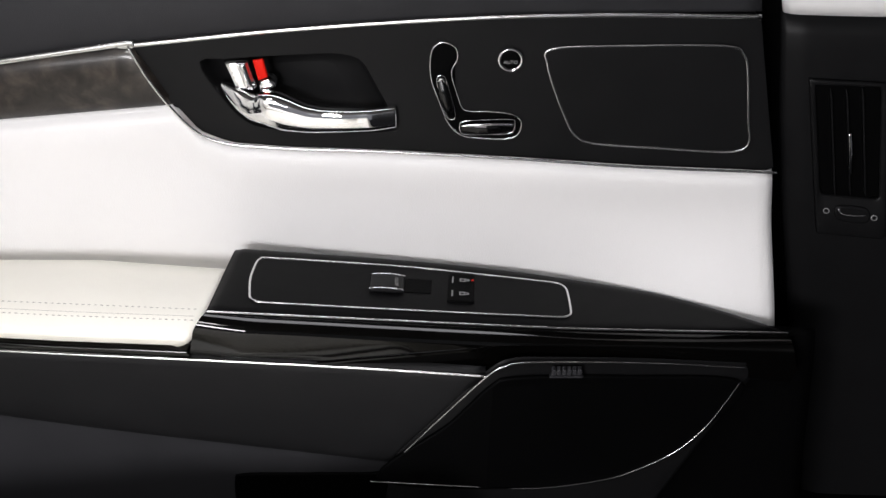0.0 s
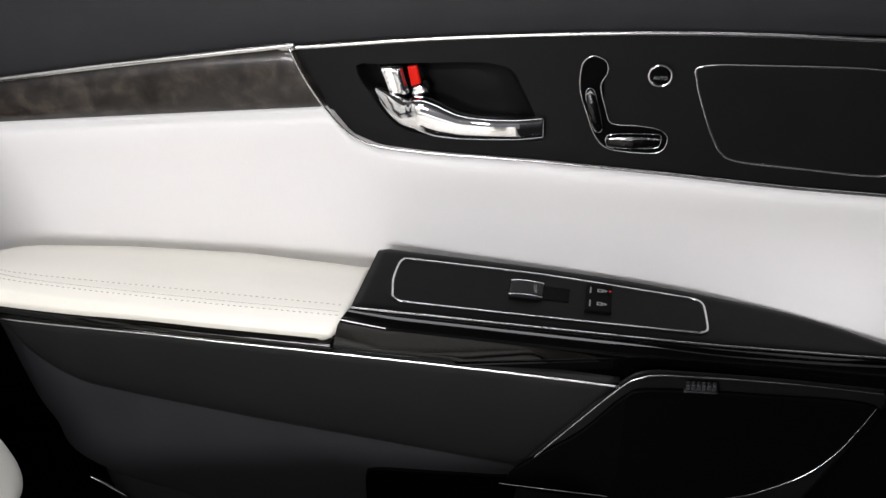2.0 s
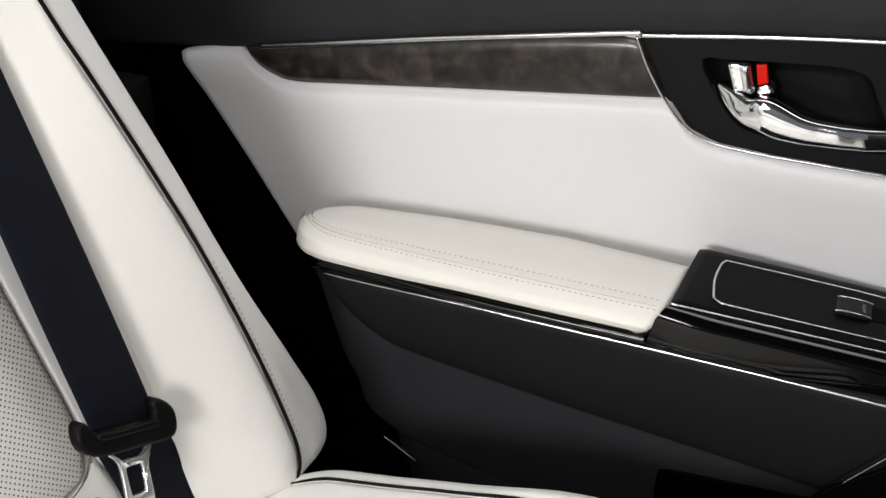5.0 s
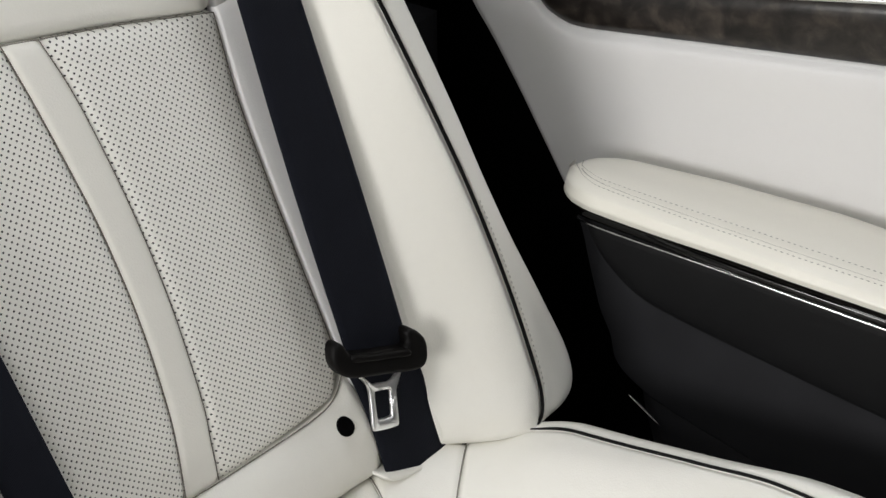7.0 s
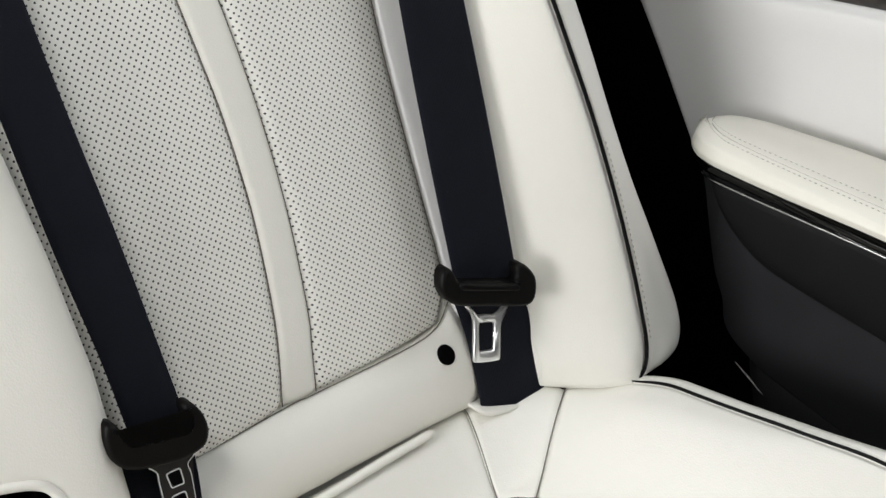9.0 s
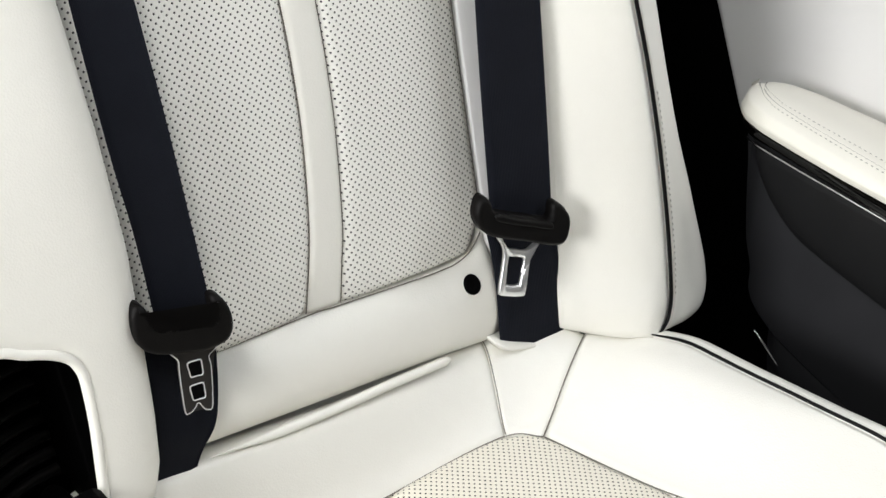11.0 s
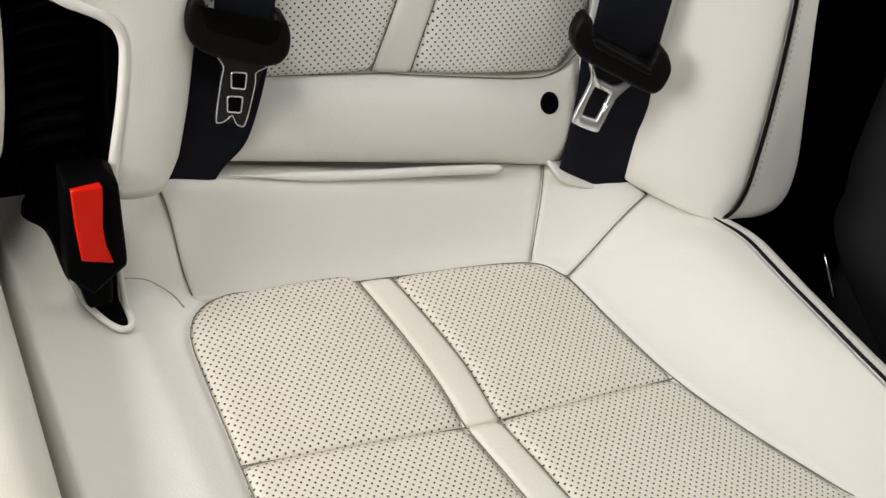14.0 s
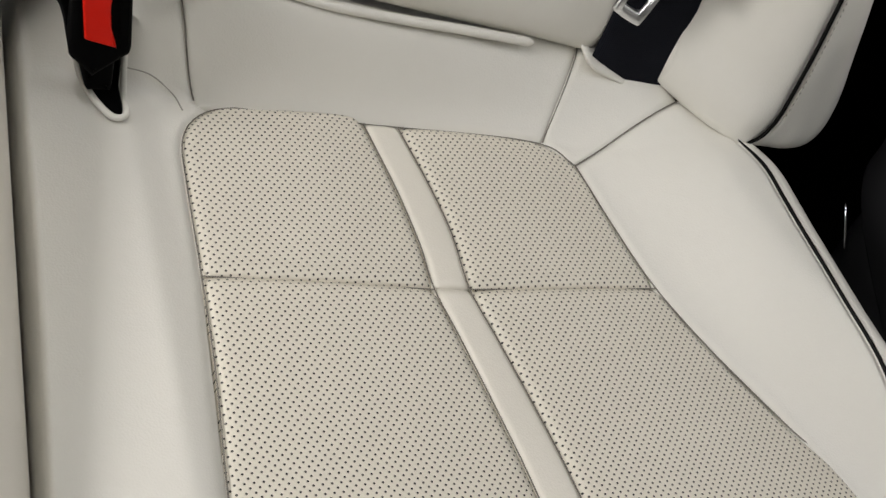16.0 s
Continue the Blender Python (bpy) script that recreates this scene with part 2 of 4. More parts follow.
def solid(name, outline, surf, low, high, mat, parent, label="", n=48, bevel=0.0012, smooth_line=True, hole=None):
    """A plate with this outline, from offset low to offset high on surf(p, q, offset), its front rim rounded; hole: a cut-out."""
    line = (lambda q: spline(q, n, True)) if smooth_line else (lambda q: straight(list(q) + [q[0]], n + 1)[:-1])
    o = line(outline)
    rings = [(o, low), (o, high - bevel), (inset(o, bevel * 0.3), high - bevel * 0.3), (inset(o, bevel), high)]
    if hole is None:
        rings.append((inset(o, bevel * 1.5), high))
    else:
        h = line(hole)
        k = min(range(n), key=lambda i: np.linalg.norm(h[i] - o[0]))
        h = np.roll(h, -k, axis=0)
        if np.linalg.norm(h[n // 4] - o[n // 4]) > np.linalg.norm(h[-(n // 4)] - o[n // 4]):
            h = np.r_[h[:1], h[:0:-1]]
        rings += [(inset(h, -bevel), high), (h, high - bevel), (h, low)]
    verts = [surf(q[0], q[1], off) for ring, off in rings for q in ring]
    faces = []
    for r in range(len(rings) - 1):
        for i in range(n):
            j = (i + 1) % n
            faces.append((r * n + i, r * n + j, (r + 1) * n + j, (r + 1) * n + i))
    if hole is None:
        faces.append(tuple((len(rings) - 1) * n + i for i in range(n)))
        faces.append(tuple(reversed(range(n))))
    else:
        r = len(rings) - 1
        for i in range(n):
            j = (i + 1) % n
            faces.append((r * n + i, r * n + j, j, i))
    bm = bmesh.new()
    vs = [bm.verts.new(v) for v in verts]
    for f in faces:
        bm.faces.new([vs[i] for i in f])
    bmesh.ops.triangulate(bm, faces=[f for f in bm.faces if len(f.verts) > 4])
    for f in bm.faces:
        f.smooth = False
    ob = part(name, bm, mat, parent, label)
    for poly in ob.data.polygons:
        poly.use_smooth = len(poly.vertices) == 4
    return ob


def stitches(name, pts, surf, mat, parent, pitch=0.0042, length=0.0026, r=0.0004, label=""):
    """A row of single stitches along pts on surf."""
    p = spline(pts, 400)
    s = np.r_[0, np.cumsum(np.linalg.norm(np.diff(p, axis=0), axis=1))]
    verts, faces = [], []
    for k in range(int(s[-1] / pitch)):
        ends = []
        for d in (k * pitch, k * pitch + length):
            ends.append(np.array(surf(np.interp(d, s, p[:, 0]), np.interp(d, s, p[:, 1]), 0.0)))
        c, t = (ends[0] + ends[1]) / 2, ends[1] - ends[0]
        q = np.cross(t, (0.3, 0.5, 0.8))
        q = q / (np.linalg.norm(q) + 1e-12) * r
        w = np.cross(t, q)
        w = w / (np.linalg.norm(w) + 1e-12) * r
        b = len(verts)
        verts += [ends[0], c + q, c + w, c - q, c - w, ends[1]]
        faces += [(b, b + 1, b + 2), (b, b + 2, b + 3), (b, b + 3, b + 4), (b, b + 4, b + 1)]
        faces += [(b + 5, b + 2, b + 1), (b + 5, b + 3, b + 2), (b + 5, b + 4, b + 3), (b + 5, b + 1, b + 4)]
    return link_mesh(name, verts, faces, mat, parent, label, False, None, "stuff")


def lettering(name, text, size, m, mat, parent):
    cu = bpy.data.curves.new(name, "FONT")
    cu.body, cu.size, cu.align_x, cu.align_y, cu.extrude = text, size, "CENTER", "CENTER", 0.00008
    tmp = new("lettering_source", cu)
    me = bpy.data.meshes.new_from_object(tmp.evaluated_get(bpy.context.evaluated_depsgraph_get()))
    bpy.data.objects.remove(tmp)
    me.name = name
    me.transform(m)
    me.materials.clear()
    me.materials.append(mat)
    ob = new(name, me)
    ob.parent = parent
    return ob


def box(bm, lo, hi):
    v = [bm.verts.new((x, y, z)) for x in (lo[0], hi[0]) for y in (lo[1], hi[1]) for z in (lo[2], hi[2])]
    for f in ((0, 1, 3, 2), (4, 6, 7, 5), (0, 4, 5, 1), (2, 3, 7, 6), (0, 2, 6, 4), (1, 5, 7, 3)):
        bm.faces.new([v[i] for i in f])


def slab(name, lo, hi, mat, label, category, bevel=0.01):
    bm = bmesh.new()
    box(bm, lo, hi)
    bmesh.ops.bevel(bm, geom=bm.edges[:], offset=bevel, segments=2, affect="EDGES")
    return tagged(part(name, bm, mat, None, label), category=category, kind="structure")


# ---- the shell of the cabin ----
slab("floor", (-1.2, -1.0, -0.06), (1.9, 0.95, 0.0), CARPET, "black carpeted cabin floor", "floor")
slab("ceiling", (-1.3, -0.95, 1.32), (1.0, 1.0, 1.37), HEAD, "dark fabric headlining of the car roof", "ceiling")
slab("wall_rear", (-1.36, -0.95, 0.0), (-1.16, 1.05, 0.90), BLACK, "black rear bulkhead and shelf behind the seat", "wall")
# unseen block, placed to keep windscreen light off the lower seat
slab("wall_light_block", (0.50, -0.95, 0.0), (0.64, 0.72, 1.05), SOFT, "unseen stand-in for front seat backs, cuts windscreen light", "wall", 0.03)
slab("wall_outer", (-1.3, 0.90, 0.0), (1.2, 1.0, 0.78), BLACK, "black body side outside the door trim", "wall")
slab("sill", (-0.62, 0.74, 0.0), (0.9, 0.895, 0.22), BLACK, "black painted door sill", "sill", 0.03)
slab("wheelhouse", (-1.15, 0.70, 0.0), (-0.66, 0.895, 0.60), CARPET, "black carpeted wheel housing beside the seat", "trim", 0.06)


# ---- the rear door ----
DOOR_POSE = pose(-0.0028, 0.0104, -0.0536, -0.864, -1.615, 0.051) @ Matrix.Scale(1.0584, 4)
def door_at(x, z, off=0.0):
    return (x, 0.775 - off, z)


def top_at(x, y, off=0.0):
    """The sloping top of the switch panel."""
    return (x, y, 0.519 - 0.115 * (x + 0.02) - 0.07 * (y - 0.71) + off)


door = thing("car_door", "closed rear car door, white leather, black trim, burl wood, chrome", "car door")

door.matrix_world = DOOR_POSE
# chrome line and the dark sill above it
LINE_REAR = [(-0.500, 0.629), (-0.422, 0.643), (-0.335, 0.658), (-0.208, 0.678)]
LINE_FRONT = [(-0.208, 0.676), (-0.106, 0.687), (0.009, 0.6955), (0.102, 0.6985), (0.204, 0.6980)]


def sill_at(x, z, off):
    line = np.interp(x, [-0.75, -0.5, -0.208, 0.009, 0.207], [0.585, 0.627, 0.675, 0.694, 0.700])
    h = max(z - line, 0.0)
    return (x, 0.772 + 1.4 * h * h - off + 0.03 * ease((-0.5 - x) / 0.2), z)


panel("window_sill_trim", [(-0.75, 0.585), (-0.56, 0.618), (-0.5, 0.629), (-0.335, 0.658), (-0.208, 0.677), (0.009, 0.696), (0.2045, 0.7005)],
      [(-0.75, 0.90), (-0.5, 0.90), (-0.208, 0.90), (0.009, 0.90), (0.165, 0.90)], sill_at, SILL, door,
      "dark grey grained sill below the window", nu=60, nv=20, groove=0.003, edges="ab")
tube("chrome_strip", [door_at(*q, 0.003) for q in LINE_REAR], 0.0022, SATIN, door, "satin chrome strip over the wood", flat=0.7, up=(0, 1, 0))
tube("chrome_strip", [door_at(*q, 0.003) for q in LINE_FRONT], 0.0016, SATIN, door, "thin chrome strip over the black panel", flat=0.7, up=(0, 1, 0))
solid("strip_end_cap", [(-0.217, 0.6775), (-0.2065, 0.6795), (-0.2055, 0.6745), (-0.216, 0.674)], door_at, -0.004, 0.0045, SATIN, door, n=24)

# wood and padded white insert
WOOD_LOW = [(-0.517, 0.6255), (-0.505, 0.611), (-0.488, 0.603), (-0.468, 0.602), (-0.353, 0.614), (-0.183, 0.631)]
WOOD_TOP = [(-0.517, 0.6265), (-0.498, 0.6295), (-0.452, 0.637), (-0.354, 0.6545), (-0.272, 0.667), (-0.207, 0.6745)]
panel("wood_trim", WOOD_LOW, WOOD_TOP, door_at, WOOD, door, "glossy dark grey-brown burl wood inlay", nu=70, nv=12, groove=0.002, width=0.004, puff=0.003)
BORDER = [(-0.208, 0.675), (-0.198, 0.652), (-0.184, 0.629), (-0.169, 0.612), (-0.149, 0.6035), (-0.108, 0.600), (-0.039, 0.598), (0.054, 0.593), (0.134, 0.5875), (0.227, 0.584)]
INSERT_TOP = [(-0.572, 0.615), (-0.546, 0.6215), (-0.5205, 0.6250), (-0.505, 0.611), (-0.488, 0.603), (-0.468, 0.602), (-0.353, 0.614), (-0.183, 0.631),
              (-0.169, 0.612), (-0.149, 0.6035), (-0.108, 0.600), (-0.039, 0.598), (0.054, 0.593), (0.134, 0.5875), (0.226, 0.584)]
INSERT_LOW = [(-0.479, 0.455), (-0.46, 0.44), (-0.45, 0.44), (-0.43, 0.44), (-0.41, 0.44), (-0.39, 0.44), (-0.31, 0.44), (-0.17, 0.44),
              (-0.155, 0.44), (-0.13, 0.44), (-0.09, 0.44), (-0.03, 0.44), (0.06, 0.44), (0.14, 0.435), (0.240, 0.43)]


def insert_at(x, z, off):
    top = np.interp(x, [-0.56, -0.5, -0.47, -0.183, -0.149, 0.23], [0.62, 0.612, 0.602, 0.631, 0.603, 0.585])
    d = top - z
    lean = 0.034 * ease((x - 0.05) / 0.18) * ease((0.57 - z) / 0.10)
    return (x, 0.772 - lean - off - 0.0035 * math.exp(-((d - 0.014) / 0.018) ** 2) + 0.002 * ease((d - 0.03) / 0.06), z)


panel("insert", INSERT_TOP, INSERT_LOW, insert_at, PEARL, door, "padded pearl white leather insert", nu=140, nv=40, groove=0.004, width=0.004, legs=True, edges="abe")

# black upper panel with the handle recess
RECESS = [(-0.1642, 0.6632), (-0.1457, 0.6657), (-0.0851, 0.6697), (-0.0664, 0.6690), (-0.0553, 0.6646), (-0.0483, 0.6516), (-0.0376, 0.6286), (-0.0330, 0.6145), (-0.0400, 0.6118), (-0.0886, 0.6112), (-0.1236, 0.6139), (-0.1385, 0.6207), (-0.1540, 0.6405)]
FRAME = LINE_FRONT + [(0.2155, 0.640)] + BORDER[::-1][:-1]
o = straight(FRAME + [FRAME[0]], 121)[:-1]
h = spline(RECESS, 60, True)
bm = bmesh.new()
loops = []
for q in (o, h):
    loops.append([bm.verts.new(door_at(*p, 0.0)) for p in q])
edges = [bm.edges.new((l[i], l[(i + 1) % len(l)])) for l in loops for i in range(len(l))]
bmesh.ops.triangle_fill(bm, edges=edges, use_beauty=True, normal=(0, -1, 0))
ring = loops[0]
back = [bm.verts.new(door_at(*p, -0.010)) for p in o]
for i in range(len(ring)):
    j = (i + 1) % len(ring)
    bm.faces.new((ring[i], ring[j], back[j], back[i]))
prev = loops[1]
mid = np.array([h[:, 0].mean(), h[:, 1].mean()])
for k, dep in ((0.985, 0.0015), (0.96, 0.006), (0.92, 0.014), (0.82, 0.019), (0.5, 0.021)):
    cur = [bm.verts.new(door_at(*(mid + (p - mid) * k), -dep)) for p in h]
    for i in range(len(cur)):
        j = (i + 1) % len(cur)
        f = bm.faces.new((prev[i], prev[j], cur[j], cur[i]))
        f.smooth = True
    prev = cur
bm.faces.new(prev)
upper = part("upper_panel", bm, PANEL, door, "satin black control panel with a handle recess")
tube("panel_border", [door_at(x, z + 0.0030, 0.0085) for x, z in BORDER], 0.0010, SATIN, upper, "thin chrome edge", flat=1.0, up=(0, 1, 0), n=160)
FLAP = [(0.0708, 0.6745), (0.1181, 0.6770), (0.1830, 0.6773), (0.1958, 0.6712), (0.2002, 0.6572), (0.2047, 0.6221), (0.2071, 0.6071), (0.2017, 0.6007), (0.1870, 0.5993), (0.1476, 0.6017), (0.1014, 0.6052), (0.0886, 0.6113), (0.0817, 0.6234), (0.0738, 0.6434), (0.0679, 0.6635)]
solid("cover_flap", FLAP, door_at, -0.002, 0.0012, PANEL, upper, "black cover with rounded corners", n=90)
tube("cover_border", [door_at(*q, 0.0014) for q in FLAP], 0.0009, SATIN, upper, "thin chrome frame", closed=True, up=(0, 1, 0), n=160)


def rod_profile(name, path, widths, depths, surf, mat, parent, label=""):
    """A lever: an oval section of changing width and depth along a path on surf."""
    n, sides = 72, 22
    p = spline([(x, z) for x, z, _ in path], n)
    offs = np.interp(np.linspace(0, 1, n), np.linspace(0, 1, len(path)), [q[2] for q in path])
    wid = np.interp(np.linspace(0, 1, n), np.linspace(0, 1, len(widths)), widths)
    dep = np.interp(np.linspace(0, 1, n), np.linspace(0, 1, len(depths)), depths)
    verts, faces = [], []
    for i in range(n):
        t = p[min(i + 1, n - 1)] - p[max(i - 1, 0)]
        t /= np.linalg.norm(t)
        s = np.array((-t[1], t[0]))
        for j in range(sides):
            w = 2 * math.pi * j / sides
            c, sn = math.cos(w), math.sin(w)
            c, sn = math.copysign(abs(c) ** 0.7, c), math.copysign(abs(sn) ** 0.7, sn)
            q = p[i] + s * c * wid[i] / 2
            verts.append(surf(q[0], q[1], offs[i] + sn * dep[i] / 2))
    for i in range(n - 1):
        for j in range(sides):
            a, b = i * sides + j, i * sides + (j + 1) % sides
            faces.append((a, b, b + sides, a + sides))
    faces.append(tuple(range(sides - 1, -1, -1)))
    faces.append(tuple((n - 1) * sides + j for j in range(sides)))
    return link_mesh(name, verts, faces, mat, parent, label)


handle = rod_profile("door_handle", [(-0.153, 0.6455, -0.006), (-0.143, 0.639, 0.000), (-0.130, 0.632, 0.004), (-0.118, 0.6315, 0.006), (-0.105, 0.6275, 0.007), (-0.089, 0.6245, 0.007), (-0.064, 0.624, 0.006), (-0.033, 0.6245, 0.002)],
                     [0.003, 0.014, 0.019, 0.0255, 0.0245, 0.0200, 0.0175, 0.0165, 0.0160, 0.0160, 0.0155], [0.004, 0.010, 0.014, 0.016, 0.014, 0.012, 0.010, 0.010, 0.009, 0.009, 0.007], door_at, CHROME, door, "polished chrome door pull lever")
solid("lock_blade", [(-0.1472, 0.6641), (-0.1380, 0.6650), (-0.1316, 0.6650), (-0.1266, 0.6452), (-0.1330, 0.6440), (-0.1412, 0.6450)], door_at, -0.002, 0.0030, CHROME, handle, "chrome lock lever", n=60, bevel=0.0022, smooth_line=False)
solid("blade_facet", [(-0.1388, 0.6648), (-0.1322, 0.6648), (-0.1274, 0.6456), (-0.1336, 0.6452)], door_at, 0.002, 0.0062, CHROME, handle, "raised chrome facet", n=40, bevel=0.0022, smooth_line=False)
solid("lock_marker", [(-0.1278, 0.6650), (-0.1208, 0.6664), (-0.1184, 0.6530), (-0.1252, 0.6506)], door_at, 0.000, 0.0022, RED, handle, "red lock marker", n=32, bevel=0.001, smooth_line=False)
solid("lever_root", [(-0.1245, 0.6495), (-0.1175, 0.6510), (-0.1140, 0.6450), (-0.1250, 0.6420)], door_at, -0.010, 0.0005, CHROME, handle, n=32, bevel=0.002)

# seat-shaped adjuster
ADJ = [(-0.001, 0.6785), (0.007, 0.675), (0.0085, 0.667), (0.0045, 0.657), (0.0085, 0.640), (0.0135, 0.6295), (0.030, 0.6285), (0.045, 0.6265), (0.0515, 0.621),
       (0.050, 0.612), (0.042, 0.608), (0.022, 0.6085), (0.010, 0.611), (0.002, 0.620), (-0.004, 0.636), (-0.009, 0.652), (-0.0095, 0.667), (-0.007, 0.675)]
adj = solid("seat_adjuster", ADJ, door_at, -0.002, 0.0010, BLACK, door, "seat-shaped gloss black adjuster with chrome outline", n=90)
tube("adjuster_border", [door_at(*q, 0.001) for q in ADJ], 0.0006, SATIN, adj, "thin chrome outline", closed=True, up=(0, 1, 0), n=150)
def adjuster_button(path, widths, loop, shine, label):
    """A gloss black button with chrome rim; a chrome bar stands for its highlight."""
    ob = rod_profile("adjuster_button", path, widths, [0.003, 0.006, 0.007, 0.006, 0.003], door_at, SHINE, door, label)
    tube("button_rim", [door_at(*q, 0.0030) for q in loop], 0.0004, CHROME, ob, "chrome rim", closed=True, up=(0, 1, 0), n=60)
    # highlight on the button, built as a chrome bar
    tube("button_highlight", [door_at(x, z, 0.0062) for x, z in shine], 0.0011, CHROME, ob, "chrome edge", up=(0, 1, 0), n=24, taper=lambda u: 0.4 + 0.6 * math.sin(math.pi * u))


adjuster_button([(-0.0030, 0.6530, 0.003), (-0.001, 0.645, 0.004), (0.002, 0.634, 0.004), (0.0045, 0.6250, 0.003)], [0.0050, 0.0070, 0.0072, 0.0070, 0.0050],
                [(-0.0040, 0.6555), (-0.0005, 0.6550), (0.0012, 0.6510), (0.0048, 0.6370), (0.0068, 0.6270), (0.0058, 0.6235), (0.0030, 0.6235), (0.0005, 0.6270), (-0.0035, 0.6410), (-0.0052, 0.6510)],
                [(-0.0045, 0.6525), (-0.0020, 0.6548), (0.0008, 0.6520)], "gloss black backrest button")
adjuster_button([(0.0110, 0.6165, 0.003), (0.020, 0.6170, 0.004), (0.036, 0.6178, 0.004), (0.0460, 0.6185, 0.003)], [0.0065, 0.0085, 0.0090, 0.0085, 0.0065],
                [(0.0100, 0.6190), (0.0130, 0.6220), (0.0300, 0.6232), (0.0450, 0.6235), (0.0475, 0.6210), (0.0465, 0.6150), (0.0430, 0.6130), (0.0300, 0.6122), (0.0140, 0.6120), (0.0105, 0.6140)],
                [(0.0110, 0.6200), (0.0200, 0.6208), (0.0350, 0.6214), (0.0465, 0.6212)], "gloss black cushion button")


def disc(cx, cz, r, k=24):
    return [(cx + r * math.cos(2 * math.pi * i / k), cz + r * math.sin(2 * math.pi * i / k)) for i in range(k)]


knob = solid("auto_button", disc(0.0435, 0.6665, 0.0066), door_at, -0.002, 0.0022, BLACK, door, "round black push button with chrome ring", n=40)
tube("button_ring", [door_at(*q, 0.0016) for q in disc(0.0435, 0.6665, 0.0075)], 0.0011, CHROME, knob, "chrome ring", closed=True, up=(0, 1, 0), n=60)
lettering("button_text", "AUTO", 0.0034, Matrix.Translation(door_at(0.0435, 0.6650, 0.0024)) @ Matrix.Rotation(radians(90), 4, "X"), INK, knob)

# armrest
ARM_X = [-0.4430, -0.4415, -0.4385, -0.433, -0.425, -0.410, -0.34, -0.25, -0.156]
ARM_CREST = [0.708, 0.715, 0.721, 0.726, 0.731, 0.735, 0.741, 0.742, 0.732]
ARM_FRONT = [0.704, 0.696, 0.689, 0.682, 0.676, 0.671, 0.664, 0.658, 0.654]


def arm_at(x, s, off=0.0):
    """s from 0 (outer rim) over the crest and the stitched edge to 1 (under the front)."""
    yc, yf = np.interp(x, ARM_X, ARM_CREST), np.interp(x, ARM_X, ARM_FRONT)
    end = 1 - 0.22 * (1 - min(max((x + 0.443) / 0.014, 0), 1)) ** 2.0
    dip = 0.003 * ease((-0.28 - x) / 0.12)
    prof = [(0.778, 0.468), (0.768, 0.494), (yc + 0.016, 0.516), (yc, 0.524), ((yc + yf) / 2, 0.5290), (yf + 0.015, 0.5295), (yf + 0.004, 0.526), (yf, 0.5215 - dip), (yf + 0.0015, 0.5165 - dip), (yf + 0.02, 0.513 - dip)]
    t = s * (len(prof) - 1)
    i = min(int(t), len(prof) - 2)
    f = t - i
    y = prof[i][0] * (1 - f) + prof[i + 1][0] * f
    z = prof[i][1] * (1 - f) + prof[i + 1][1] * f
    z = 0.500 + (z - 0.500) * (0.35 + 0.65 * end) if z > 0.5 else z
    return (x, y - off * 0.6, z + off * 0.8)


def arm_patch(x0, x1, label):
    nx, ns = 60, 46
    verts, faces, uvs = [], [], []
    for i in range(nx):
        u = i / (nx - 1)
        for j in range(ns):
            s = j / (ns - 1)
            turn = min(max((s - 0.66) / 0.25, 0.0), 1.0)
            end = x1 - 0.010 * ease((s - 0.35) / 0.5) - 0.016 * (1 - math.sqrt(1 - turn * turn))
            x = x0 + (end - x0) * (1 - (1 - u) ** 1.3)
            q = arm_at(x, s, -0.004 * math.exp(-(((1 - u) * (x1 - x0)) / 0.004) ** 2))
            verts.append(q)
            uvs.append((x, s * 0.2))
    for i in range(nx - 1):
        for j in range(ns - 1):
            k = i * ns + j
            faces.append((k, k + ns, k + ns + 1, k + 1))
    c = len(verts)
    verts.append((x1 - 0.004, 0.71, 0.50))
    uvs.append((x1, 0.1))
    for j in range(ns - 1):
        k = (nx - 1) * ns + j
        faces.append((k, c, k + 1))
    c = len(verts)
    verts.append((x0 + 0.001, 0.705, 0.513))
    uvs.append((x0, 0.1))
    for j in range(ns - 1):
        faces.append((j, j + 1, c))
    ob = link_mesh("armrest", verts, faces, ARM, door, label, True, uvs)
    return ob


arm = arm_patch(-0.4425, -0.153, "padded ivory leather armrest with twin stitching")
for s0 in (0.512, 0.578):
    stitches("stitching", [(-0.4385, s0 - 0.17), (-0.430, s0 - 0.06), (-0.415, s0 - 0.012), (-0.39, s0), (-0.34, s0), (-0.25, s0), (-0.160, s0)], lambda x, s, off: arm_at(x, s, 0.0001), THREAD, arm, r=0.00042)
tube("arm_seam", [arm_at(x, s, -0.0002) for x, s in [(-0.4375, 0.38), (-0.429, 0.490), (-0.415, 0.535), (-0.39, 0.549), (-0.34, 0.549), (-0.25, 0.549), (-0.162, 0.549)]], 0.0004, THREAD, arm, flat=0.5)

# switch panel and gloss band in front of the armrest
SW_BACK = [(-0.149, 0.755), (-0.035, 0.763), (0.048, 0.764), (0.131, 0.757), (0.171, 0.748), (0.210, 0.733), (0.238, 0.719)]
SW_FRONT = [(-0.153, 0.665), (-0.069, 0.674), (0.006, 0.682), (0.084, 0.691), (0.130, 0.698), (0.180, 0.706), (0.238, 0.716)]
switches = panel("switch_panel", SW_FRONT, SW_BACK, top_at, SWITCH, door, "satin black armrest switch panel", nu=60, nv=16, groove=0.0015, width=0.003, skirt=0.04)
